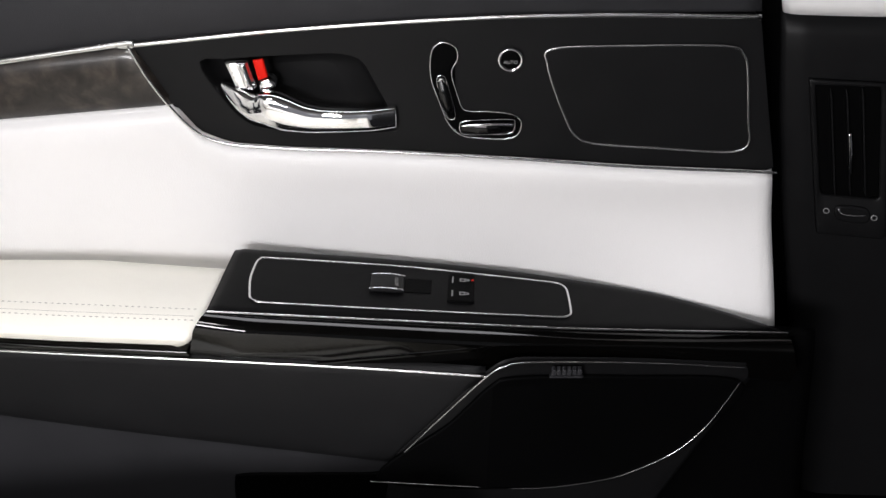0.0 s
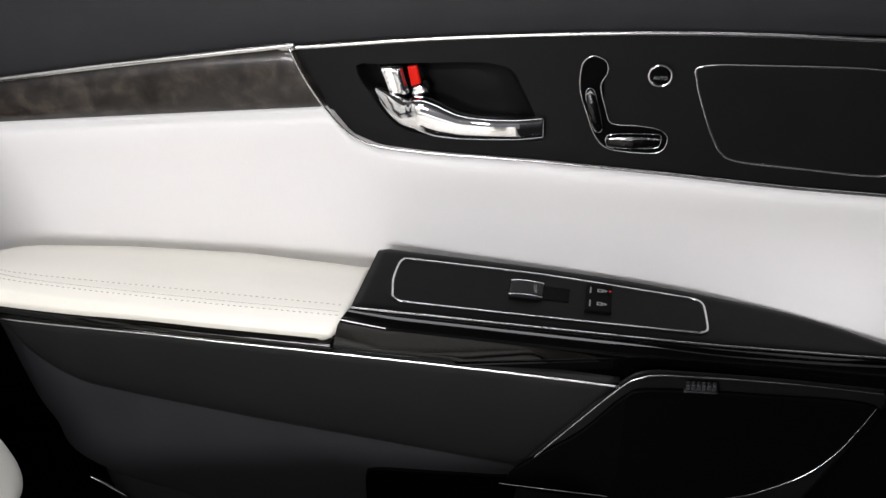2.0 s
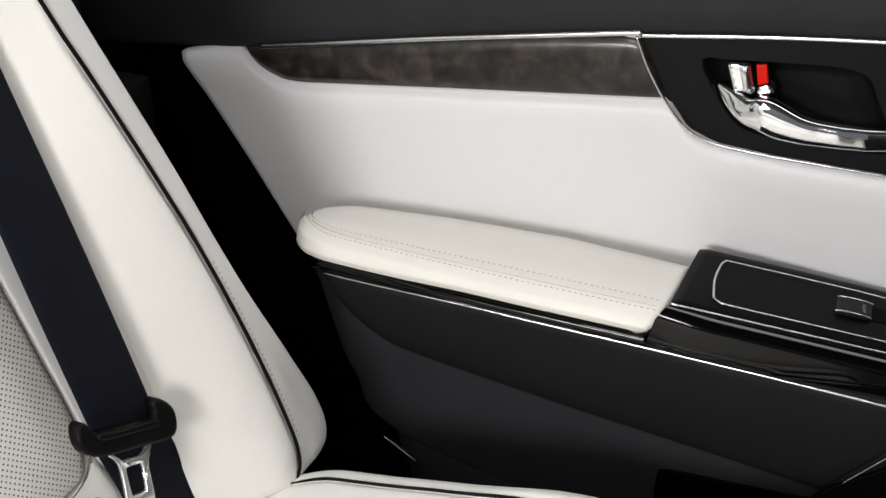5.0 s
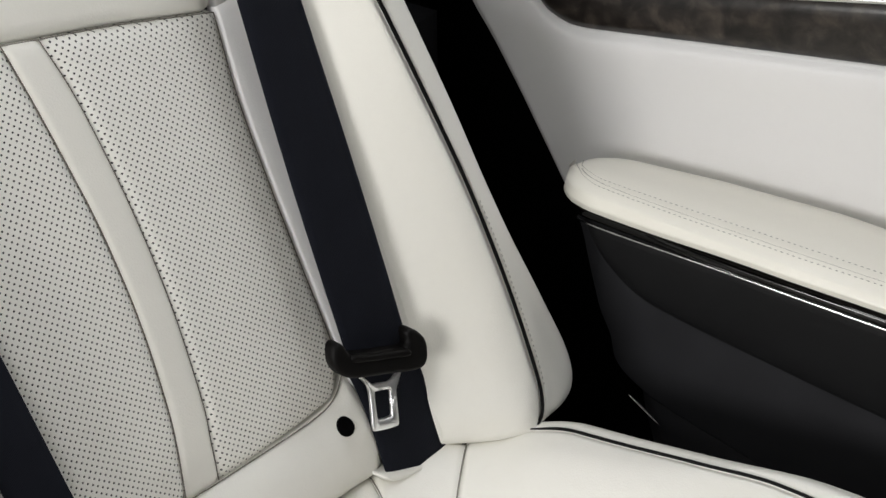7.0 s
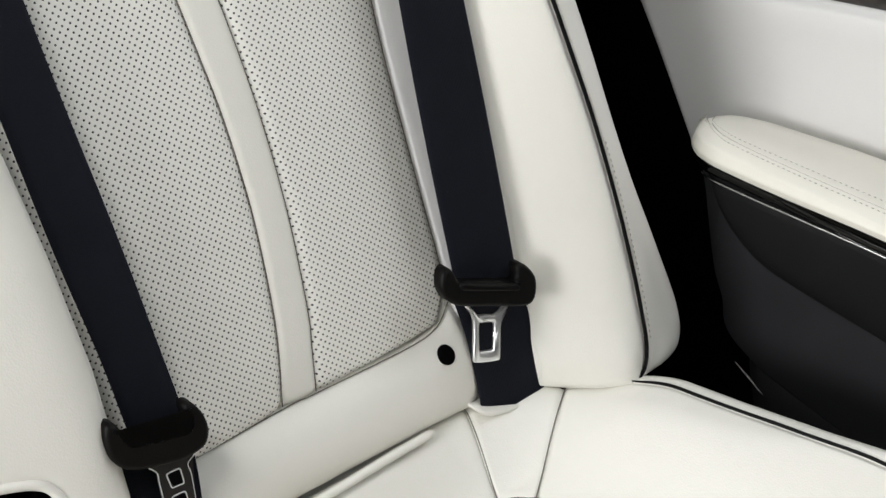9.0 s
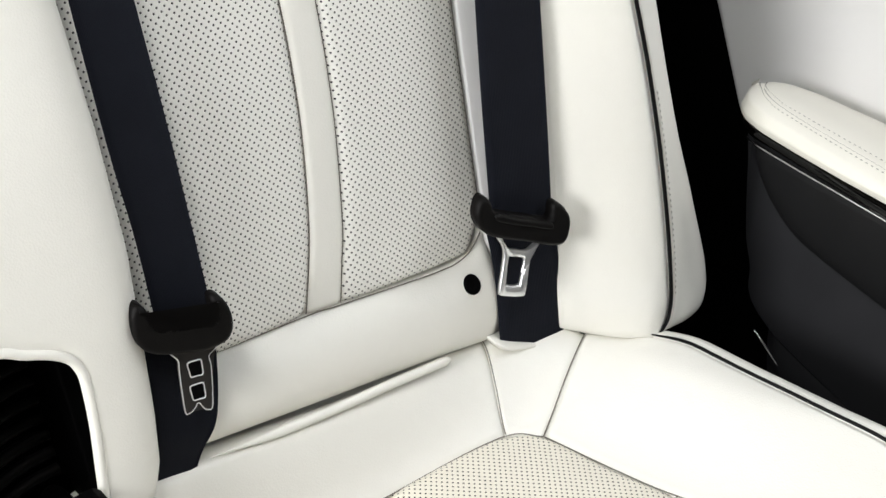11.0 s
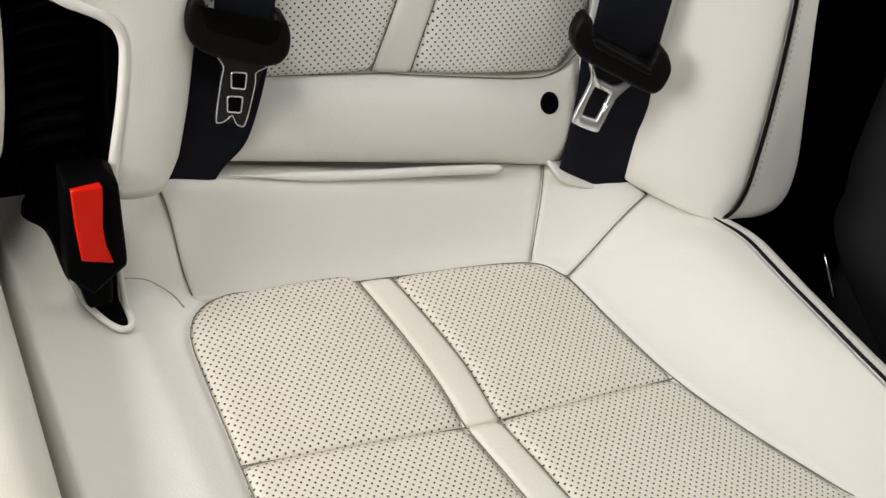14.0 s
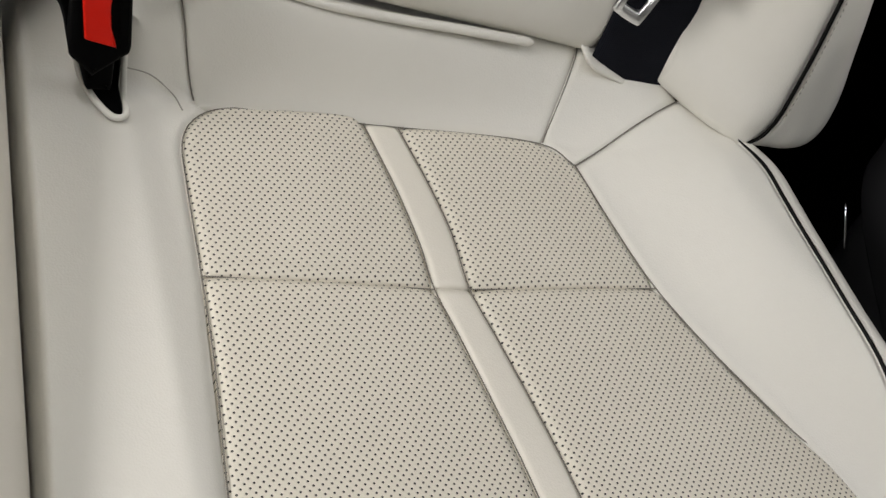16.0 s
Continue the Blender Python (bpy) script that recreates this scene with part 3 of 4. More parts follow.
SW_RING = [(-0.1286, 0.6928), (-0.1312, 0.712), (-0.1305, 0.7352), (-0.1275, 0.7405), (-0.1200, 0.7425), (-0.0352, 0.7496), (0.020, 0.7504), (0.0691, 0.7500), (0.0790, 0.7497), (0.0845, 0.7455),
           (0.0862, 0.738), (0.0872, 0.7148), (0.0862, 0.7075), (0.0815, 0.7040), (0.0740, 0.7025), (-0.0315, 0.6907), (-0.1150, 0.6826), (-0.1235, 0.6832), (-0.1275, 0.687)]
tube("switch_frame", [top_at(*q, 0.0008) for q in SW_RING], 0.0009, SATIN, switches, "chrome frame", closed=True, flat=0.8, n=180)
solid("switch_insert", SW_RING, top_at, -0.002, 0.0006, SWITCH, switches, "dark grained insert", n=120)


def rect(x0, y0, x1, y1):
    """A tilted box in plan that follows the run of the panel."""
    k = 0.10
    return [(x0, y0 + k * x0), (x1, y0 + k * x1), (x1, y1 + k * x1), (x0, y1 + k * x0)]


solid("switch_well", rect(-0.0300, 0.7165, -0.0085, 0.7370), top_at, -0.004, 0.0011, BLACK, switches, "black well of the window switch", n=40, smooth_line=False)
win = solid("window_switch", rect(-0.0505, 0.7160, -0.0275, 0.7365), top_at, 0.0, 0.0038, PANEL, door, "raised window switch with chrome edges", n=40, bevel=0.002, smooth_line=False)
for y0 in (0.7165, 0.7360):
    tube("switch_edge", [top_at(x, y0 + 0.1 * x, 0.0038 - 8 * (x + 0.040) ** 2) for x in np.linspace(-0.0505, -0.0275, 8)], 0.0008, CHROME, win, "chrome edge", n=24)
lettering("switch_text", "AUTO", 0.0035, Matrix.Translation(top_at(-0.0325, 0.7225, 0.0041)) @ Matrix.Rotation(radians(95), 4, "Z"), INK, win)
locks = solid("lock_switch", rect(0.0025, 0.7068, 0.0210, 0.7458), top_at, -0.002, 0.0022, BLACK, door, "black lock switch with two keys", n=40, smooth_line=False)
for y0 in (0.7315, 0.7130):
    solid("lock_mark", rect(0.0052, y0, 0.0062, y0 + 0.0085), top_at, 0.0021, 0.0025, INK, locks, "pale bar", n=16, bevel=0.0001, smooth_line=False)
    solid("lock_symbol", rect(0.0105, y0 + 0.0025, 0.0145, y0 + 0.0065), top_at, 0.0021, 0.0025, INK, locks, "pale padlock mark", n=24, bevel=0.0001, smooth_line=False,
          hole=rect(0.0113, y0 + 0.0033, 0.0137, y0 + 0.0057))
    tube("lock_bow", [top_at(0.0145, y0 + 0.0035 + 0.1 * 0.0145, 0.0024), top_at(0.0168, y0 + 0.0040 + 0.1 * 0.0145, 0.0024), top_at(0.0168, y0 + 0.0052 + 0.1 * 0.0145, 0.0024), top_at(0.0145, y0 + 0.0057 + 0.1 * 0.0145, 0.0024)],
         0.00035, INK, locks, n=16, sides=6)
solid("lock_lamp", disc(0.0195, 0.7385, 0.0009, 12), top_at, 0.0021, 0.0026, RED, locks, "small red indicator", n=12, bevel=0.0001)
# reflection along the panel's front edge, built as a satin rod
tube("switch_glint_strip", [top_at(x, y, 0.0) for x, y in SW_FRONT], 0.0008, SATIN, switches, "satin rod drawn for an edge reflection", n=120)

BAND_TOP = [top_at(x, y, -0.001) for x, y in SW_FRONT]
BAND_LOW = [(-0.168, 0.6615, 0.5075), (-0.095, 0.6615, 0.502), (-0.025, 0.6615, 0.497), (0.030, 0.660, 0.494), (0.085, 0.667, 0.495), (0.160, 0.682, 0.487), (0.246, 0.704, 0.466)]
t3, l3 = spline(BAND_TOP, 80), spline(BAND_LOW, 80)
verts, faces = [], []
for i in range(80):
    a, b = t3[i], l3[i]
    tall = a[2] - b[2]
    out = min(0.012, a[1] - b[1] + 0.005)
    drop, foot = min(0.008, 0.4 * tall), min(0.003, 0.2 * tall)
    for j in range(24):
        v = j / 23
        if j <= 11:
            turn = j / 11 * math.pi / 2
            y, z = a[1] - out * math.sin(turn), a[2] - drop * (1 - math.cos(turn))
        elif j <= 17:
            y, z = a[1] - out, a[2] - drop - (tall - drop - foot) * (j - 11) / 6
        elif a[1] - out > b[1]:
            y, z = a[1] - out, b[2] + foot - (foot + 0.012) * (j - 17) / 6
        else:
            turn = (j - 17) / 6 * math.pi / 2
            y, z = a[1] - out + (b[1] - a[1] + out) * (1 - math.cos(turn)), b[2] + foot * (1 - math.sin(turn))
        verts.append((a[0] + (b[0] - a[0]) * v, y, z))
for i in range(79):
    for j in range(23):
        k = i * 24 + j
        faces.append((k, k + 1, k + 25, k + 24))
link_mesh("gloss_band", verts, faces, GLOSS, door, "curved piano black band below the switches")
tube("gloss_underline", [(-0.434, 0.697, 0.5060), (-0.420, 0.684, 0.5065), (-0.40, 0.6775, 0.5080), (-0.30, 0.668, 0.5090), (-0.165, 0.663, 0.5072)], 0.0056, GLOSS, door, "piano black edge below the armrest", flat=0.8)

# lower door
CHROME_LOW = [(-0.425, 0.4962), (-0.410, 0.5000), (-0.374, 0.5022), (-0.344, 0.5035), (-0.290, 0.5036), (-0.241, 0.5025), (-0.154, 0.5005), (-0.061, 0.4977), (0.029, 0.4933)]


def low_line(x):
    return np.interp(x, [q[0] for q in CHROME_LOW], [q[1] for q in CHROME_LOW])


def strip_y(x):
    return np.interp(x, [-0.43, -0.41, -0.36, -0.27, 0.03], [0.690, 0.677, 0.669, 0.665, 0.658])


tube("chrome_strip", [(x, strip_y(x) - 0.001, z) for x, z in CHROME_LOW], 0.0010, SATIN, door, "satin chrome strip along the lower door", flat=0.8, up=(0, 1, 0))
CREASE = [(-0.426, 0.500), (-0.4125, 0.4831), (-0.3964, 0.4626), (-0.3728, 0.4462), (-0.3386, 0.4372), (-0.2745, 0.428), (-0.2115, 0.419), (-0.128, 0.4085), (-0.066, 0.4005), (-0.030, 0.396)]


def mid_at(x, z, off):
    d = max(low_line(x) - z, 0)
    rest = max(z - np.interp(x, [q[0] for q in CREASE], [q[1] for q in CREASE]), 0)
    return (x, strip_y(x) + 0.16 * d + 0.005 * math.exp(-rest / 0.010) - off, z)


panel("lower_panel", CHROME_LOW, CREASE, mid_at, SOFT, door, "charcoal grained lower door panel", nu=60, nv=26, groove=0.002, width=0.004, edges="ase")
POCKET_LOW = [(-0.438, 0.506), (-0.432, 0.474), (-0.4205, 0.434), (-0.402, 0.388), (-0.374, 0.342)]


def pocket_at(x, z, off):
    return (x, strip_y(x) + 0.022 + 0.12 * (0.44 - z) - off, z)


panel("map_pocket", CREASE, POCKET_LOW + [(-0.20, 0.30), (-0.04, 0.28)], pocket_at, POCKET, door, "charcoal map pocket below the door panel", nu=70, nv=30, groove=0.002, width=0.004, edges="", skirt=0.02)
# flat plate; the darkness inside the bin is put into its black
solid("pocket_mouth_plate", [(-0.156, 0.310), (-0.1560, 0.335), (-0.1545, 0.366), (-0.147, 0.374), (-0.10, 0.377), (-0.06, 0.379), (-0.022, 0.380), (-0.02, 0.345), (-0.02, 0.31)], pocket_at, -0.004, 0.002, BLACK, door, "black plate for the dark inside of the door bin", n=70)
panel("door_base", [(-0.374, 0.340), (-0.20, 0.30), (-0.04, 0.28), (0.10, 0.28), (0.245, 0.30)], [(-0.34, 0.2), (-0.2, 0.2), (-0.04, 0.2), (0.1, 0.2), (0.25, 0.2)], pocket_at, POCKET, door, "charcoal door base", nu=40, nv=10)


def grille_at(x, z, off):
    """The speaker's face, which falls back towards the front of the door."""
    dy = 0.22 * max(x - 0.04, 0.0)
    return (x * (1 + 1.2 * dy) * 0.99, 0.658 + dy - off, z + 0.002 - 0.62 * dy)


panel("speaker_surround", [(-0.034, 0.417), (0.000, 0.457), (0.030, 0.492), (0.045, 0.502), (0.070, 0.503), (0.132, 0.501), (0.212, 0.4955)],
      [(-0.055, 0.300), (0.00, 0.30), (0.04, 0.30), (0.07, 0.30), (0.09, 0.30), (0.11, 0.31), (0.125, 0.32)], lambda x, z, o: grille_at(x, z, o - 0.003), PANEL, door, "black speaker surround", nu=60, nv=20, groove=0.001, skirt=0.0006)
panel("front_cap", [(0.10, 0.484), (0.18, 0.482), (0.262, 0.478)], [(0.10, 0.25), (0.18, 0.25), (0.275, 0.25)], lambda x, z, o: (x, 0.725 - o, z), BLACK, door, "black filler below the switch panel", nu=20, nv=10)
spk = solid("speaker_grille", [(0.005, 0.450), (0.032, 0.482), (0.050, 0.4895), (0.120, 0.489), (0.200, 0.482), (0.178, 0.440), (0.160, 0.420), (0.113, 0.3975), (0.065, 0.3915), (-0.045, 0.398)], grille_at, -0.002, 0.0005, BLACK, door, "matt black speaker grille", n=80)
tube("speaker_border", [grille_at(*q, 0.0015) for q in [(-0.027, 0.4245), (0.000, 0.457), (0.030, 0.4915), (0.042, 0.500), (0.060, 0.503), (0.132, 0.5015), (0.200, 0.4964)]], 0.0006, SATIN, spk, "thin chrome edge", up=(0, 1, 0),
     taper=lambda u: 1.0 - 0.45 * ease((u - 0.5) / 0.2))
tube("speaker_border", [grille_at(*q, 0.001) for q in [(0.198, 0.484), (0.190, 0.466), (0.178, 0.443), (0.161, 0.423), (0.138, 0.408), (0.113, 0.398), (0.065, 0.392), (0.010, 0.395), (-0.051, 0.398)]], 0.00055, SATIN, spk, "thin chrome edge", up=(0, 1, 0),
     taper=lambda u: 0.35 + 0.65 * ease(u / 0.2) * (1 - 0.6 * ease((u - 0.8) / 0.2)))
for k in range(6):
    solid("badge_bar", [(0.0725 + 0.0034 * k, 0.4945), (0.0752 + 0.0034 * k, 0.4945), (0.0752 + 0.0034 * k, 0.4985), (0.0725 + 0.0034 * k, 0.4985)], grille_at, 0.0, 0.0048, POCKET, spk, "grey badge bar", n=12, bevel=0.0003, smooth_line=False)
solid("badge_line", [(0.071, 0.4925), (0.0935, 0.4920), (0.0935, 0.4932), (0.071, 0.4937)], grille_at, 0.0, 0.0048, POCKET, spk, n=16, bevel=0.0002, smooth_line=False)
# highlight line on the lower trim, built as a short chrome rod
tube("sill_glint", [(-0.370, 0.680, 0.352), (-0.357, 0.679, 0.345), (-0.342, 0.678, 0.336)], 0.0011, CHROME, door, "chrome rod drawn for a glint on the lower trim", n=20, taper=lambda u: 0.4 + 0.6 * math.sin(math.pi * u))

# ---- pillar beside the door ----
pillar = thing("door_pillar", "dark centre pillar with an air vent and a white upper trim", "pillar", kind="structure")

pillar.matrix_world = DOOR_POSE


def pil_at(p, q, off=0.0):
    """p across, q down the leaning pillar, from the vent's upper corner."""
    return (0.248 + p + 0.19 * q, 0.80 - off + 0.04 * max(-p - 0.02, 0), 0.638 - q)


panel("pillar_trim", [(-0.0135, -0.0490), (-0.020, 0.05), (-0.022, 0.2), (-0.02, 0.5)], [(0.25, -0.0475), (0.25, 0.05), (0.25, 0.2), (0.25, 0.5)], pil_at, PANEL, pillar, "charcoal pillar trim", nu=40, nv=20, groove=0.004)
panel("upper_trim", [(-0.0125, -0.30), (-0.0125, -0.2), (-0.0125, -0.0495)], [(0.25, -0.30), (0.25, -0.2), (0.25, -0.0480)], pil_at, PEARL, pillar, "off-white upper pillar trim", nu=30, nv=16, groove=0.003, width=0.004, puff=0.004)
vent = solid("vent_frame", [(0.0005, -0.005), (0.055, -0.002), (0.050, 0.1225), (0.0000, 0.1175)], pil_at, 0.0, 0.004, PANEL, pillar, "dark vent surround", n=60, smooth_line=False,
             hole=[(0.0046, -0.0006), (0.0491, 0.0008), (0.0462, 0.0890), (0.0043, 0.0847)])
solid("vent_back", [(0.0036, -0.0016), (0.0501, -0.0002), (0.0472, 0.0900), (0.0033, 0.0857)], pil_at, 0.0005, 0.0015, BLACK, vent, "black vent throat", n=24, smooth_line=False)
for k in range(3):
    p0 = 0.0140 + 0.0108 * k
    solid("vent_slat", [(p0, 0.001), (p0 + 0.0012, 0.001), (p0 + 0.0008, 0.086), (p0 - 0.0004, 0.086)], pil_at, 0.001, 0.0055, PANEL, vent, "upright vent slat", n=24, bevel=0.0003, smooth_line=False)
tube("vent_tab", [pil_at(0.0259, 0.034, 0.0065), pil_at(0.0255, 0.050, 0.0078), pil_at(0.0250, 0.066, 0.0065)], 0.0014, CHROME, vent, "chrome vent tab", n=20)
solid("vent_wheel", [(0.0155, 0.0935), (0.0365, 0.0955), (0.0362, 0.1070), (0.0155, 0.1045)], pil_at, 0.003, 0.0065, PANEL, vent, "small vent thumb wheel", n=32, bevel=0.0015)
# glint on the thumb wheel, modelled as a thin chrome line
tube("wheel_glint", [pil_at(0.0165, 0.0945, 0.0065), pil_at(0.0175, 0.0985, 0.0070), pil_at(0.026, 0.1000, 0.0075), pil_at(0.0355, 0.1005, 0.0065)], 0.0007, CHROME, vent, "chrome line drawn for a glint", n=16)
for p0, q0, r0 in ((0.0078, 0.0980, 0.0020), (0.0420, 0.1037, 0.0020)):
    tube("vent_symbol", [pil_at(p0 + r0 * math.cos(w), q0 + r0 * math.sin(w), 0.0042) for w in np.linspace(0, 2 * math.pi, 12, endpoint=False)], 0.0004, INK, vent, "pale ring mark", closed=True, up=(0, 1, 0), n=24, sides=6)


# ---- the rear seat: cushion ----
RIGHT_X = [-0.60, -0.46, -0.412, -0.360, -0.318, -0.272, -0.220, -0.176, 0.10]
RIGHT_Y = [0.470, 0.472, 0.478, 0.489, 0.500, 0.521, 0.551, 0.578, 0.60]
REAR_Y = [0.10, 0.232, 0.341, 0.461, 0.52, 0.60]
REAR_X = [-0.46, -0.457, -0.443, -0.431, -0.420, -0.410]


PIPE_X = [-0.452, -0.438, -0.42, -0.397, -0.342, -0.28, -0.2275, -0.10, 0.05]
PIPE_Y = [0.590, 0.592, 0.5935, 0.5955, 0.599, 0.605, 0.6125, 0.625, 0.63]
INNER_X = [-0.52, -0.40, -0.306, -0.22, 0.05]
INNER_Y = [0.1417, 0.1371, 0.1328, 0.1273, 0.115]


def cushion_z(x, y):
    z = 0.340 + 0.127 * (x + 0.431) - 0.021 * (y - 0.46)
    side = max(y - np.interp(x, RIGHT_X, RIGHT_Y), 0.0)
    back = max(np.interp(y, REAR_Y, REAR_X) - x, 0.0)
    left = max(0.222 - y, 0.0)
    cap = np.interp(y, [0.15, 0.175, 0.20, 0.23, 0.35, 0.50, 0.56, 0.62], [0.0, 0.03, 0.058, 0.068, 0.052, 0.034, 0.018, 0.0])
    run = min(back / np.interp(y, [0.23, 0.35, 0.50, 0.60], [0.034, 0.042, 0.056, 0.050]), 1.0)
    z += 0.034 * ease(side / 0.09) * (0.25 + 0.75 * ease((x + 0.47) / 0.09)) + cap * (0.5 * run + 0.5 * ease(run)) + 0.008 * ease(left / 0.03)
    z -= 0.009 * ease((back - 0.050) / 0.012) * ease((y - 0.235) / 0.02) * ease((0.46 - y) / 0.02)
    z -= 0.08 * ease((y - np.interp(x, PIPE_X, PIPE_Y) - 0.006) / 0.07) + 0.03 * ease((np.interp(x, INNER_X, INNER_Y) + 0.006 - y) / 0.007)
    z -= 0.10 * ease((x + 0.04) / 0.10)
    return z


def cush_at(x, y, off=0.0):
    return (x, y, cushion_z(x, y) + off)


cushion = thing("seat_cushion", "ivory leather seat cushion, perforated cream centre, black piping", "seat cushion")
REAR_SEAM = [(-0.4530, 0.262), (-0.443, 0.341), (-0.441, 0.362), (-0.431, 0.455), (-0.4125, 0.4785)]
ST_L = [(-0.443, 0.340), (-0.395, 0.348), (-0.354, 0.352), (-0.325, 0.352)]
ST_R = [(-0.441, 0.362), (-0.399, 0.370), (-0.362, 0.3745), (-0.323, 0.374)]
ST_L2 = [(-0.3245, 0.352), (-0.290, 0.3585), (-0.240, 0.367), (-0.194, 0.3735), (-0.08, 0.385), (0.05, 0.39)]
ST_R2 = [(-0.3225, 0.374), (-0.289, 0.381), (-0.245, 0.3895), (-0.191, 0.398), (-0.08, 0.410), (0.05, 0.415)]
LEFT = [(-0.4530, 0.262), (-0.4500, 0.246), (-0.4400, 0.233), (-0.425, 0.2265), (-0.400, 0.2245), (-0.338, 0.222)]
LEFT2 = [(-0.338, 0.222), (-0.283, 0.219), (-0.213, 0.212), (-0.08, 0.20), (0.05, 0.195)]
RIGHT = [(-0.432, 0.455), (-0.4125, 0.4785), (-0.360, 0.489), (-0.318, 0.500)]
RIGHT2 = [(-0.318, 0.500), (-0.272, 0.521), (-0.220, 0.551), (-0.176, 0.578), (-0.08, 0.60), (0.05, 0.61)]


def seat_uv(x, y):
    return (y, x)


def cpanel(name, a, b, mat, label="", **more):
    return panel(name, a, b, cush_at, mat, cushion, label, **{"groove": 0.0045, "width": 0.0025, "nv": 32, "uvmap": seat_uv, **more})


cpanel("perforated_panel", LEFT, [(-0.444, 0.335)] + ST_L, PERF_SEAT, "perforated cream leather panel", groove=0.0028, width=0.003, puff=0.003)
cpanel("perforated_panel", ST_R, [(-0.432, 0.452)] + RIGHT[1:], PERF_SEAT, "perforated cream leather panel", groove=0.0028, width=0.003, puff=0.003)
cpanel("perforated_panel", LEFT2, ST_L2, PERF_SEAT, "perforated cream leather panel", groove=0.0028, width=0.003, puff=0.003, nu=80)
cpanel("perforated_panel", ST_R2, RIGHT2, PERF_SEAT, "perforated cream leather panel", groove=0.0028, width=0.003, puff=0.003, nu=80)
cpanel("centre_stripe", ST_L, ST_R, CREAM, "smooth cream leather stripe", nv=18, groove=0.0018, width=0.0018, puff=0.0006)
cpanel("centre_stripe", ST_L2, ST_R2, CREAM, "smooth cream leather stripe", nv=18, groove=0.0018, width=0.0018, puff=0.0006, nu=80)
cpanel("rear_band", [(-0.4540, 0.2400), (-0.4535, 0.255), (-0.443, 0.341), (-0.441, 0.362), (-0.431, 0.461)], [(-0.540, 0.200), (-0.535, 0.222), (-0.522, 0.335), (-0.518, 0.38), (-0.505, 0.498)], IVORY, "smooth ivory leather rear band", nu=90, nv=40, groove=0.0018, width=0.0024)
cpanel("corner_gusset", [(-0.431, 0.461), (-0.424, 0.468), (-0.4125, 0.4785)], [(-0.505, 0.498), (-0.49, 0.53), (-0.452, 0.562)], IVORY, "ivory leather corner gusset", nu=44, nv=36, groove=0.0018, width=0.0024)
PIPE = [(-0.452, 0.562), (-0.438, 0.579), (-0.42, 0.5925), (-0.397, 0.5955), (-0.37, 0.597), (-0.342, 0.599), (-0.3125, 0.602), (-0.28, 0.605), (-0.25, 0.610), (-0.2275, 0.6125), (-0.10, 0.625), (0.05, 0.63)]
cpanel("side_bolster", [(-0.4125, 0.4785), (-0.40, 0.481), (-0.385, 0.484), (-0.360, 0.489), (-0.318, 0.500), (-0.272, 0.521), (-0.220, 0.551), (-0.10, 0.598), (0.05, 0.61)], PIPE, IVORY, "smooth ivory leather side bolster", nu=110, nv=40, groove=0.0020, width=0.0026)
cpanel("bolster_flank", PIPE, [(-0.446, 0.590), (-0.436, 0.604), (-0.420, 0.622), (-0.397, 0.634), (-0.37, 0.638), (-0.342, 0.640), (-0.3125, 0.643), (-0.28, 0.646), (-0.25, 0.650), (-0.2275, 0.653), (-0.10, 0.665), (0.05, 0.67)], IVORY, "ivory leather outer flank", nu=90, nv=20, groove=0.0012, width=0.0018, skirt=0.16, edges="as")
tube("piping", [cush_at(x, y, 0.0008) for x, y in spline([(-0.428, 0.5875)] + PIPE[2:], 60)], 0.00125, PIPING, cushion, "black leather piping", n=160, taper=lambda u: 0.3 + 0.7 * ease(u / 0.08))
cpanel("inner_border", [(-0.556, 0.1435), (-0.505, 0.1412), (-0.45, 0.139), (-0.366, 0.1356), (-0.306, 0.1328), (-0.15, 0.124), (0.05, 0.115)], [(-0.512, 0.2128), (-0.500, 0.218), (-0.457, 0.2385), (-0.4500, 0.2450), (-0.440, 0.233), (-0.425, 0.2265), (-0.400, 0.2245), (-0.338, 0.222), (-0.213, 0.212), (0.05, 0.195)], IVORY, "smooth ivory leather inner border", nu=100, nv=40, groove=0.0028, width=0.0035, skirt=0.08, edges="b")
# shading of a soft leather crease, drawn as a grey line
tube("buckle_crease", [cush_at(x, y, 0.0004) for x, y in [(-0.466, 0.197), (-0.4650, 0.2124), (-0.4593, 0.2259), (-0.4490, 0.2305)]], 0.0004, THREAD, cushion, "grey line drawn for a crease's shading", n=30)
# dark tubes draw the shade along the cushion seams
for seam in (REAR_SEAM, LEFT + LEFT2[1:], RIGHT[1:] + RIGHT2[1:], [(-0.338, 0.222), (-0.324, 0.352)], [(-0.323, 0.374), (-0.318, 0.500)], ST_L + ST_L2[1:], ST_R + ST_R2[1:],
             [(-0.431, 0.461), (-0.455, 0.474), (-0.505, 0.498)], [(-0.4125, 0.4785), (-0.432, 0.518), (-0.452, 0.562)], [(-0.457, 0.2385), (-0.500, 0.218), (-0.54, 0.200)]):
    tube("seam", [cush_at(x, y, -0.0012) for x, y in spline(seam, 50)], 0.00045, SEAM_SHADE, cushion, "seam shade drawn as a dark line", n=100, sides=6)
bm = bmesh.new()
box(bm, (-0.60, 0.13, 0.0), (0.06, 0.60, 0.24))
part("seat_base", bm, BLACK, cushion, "black seat base")

mid_seat = thing("middle_seat_cushion", "ivory leather middle seat cushion under the lowered armrest", "seat cushion")
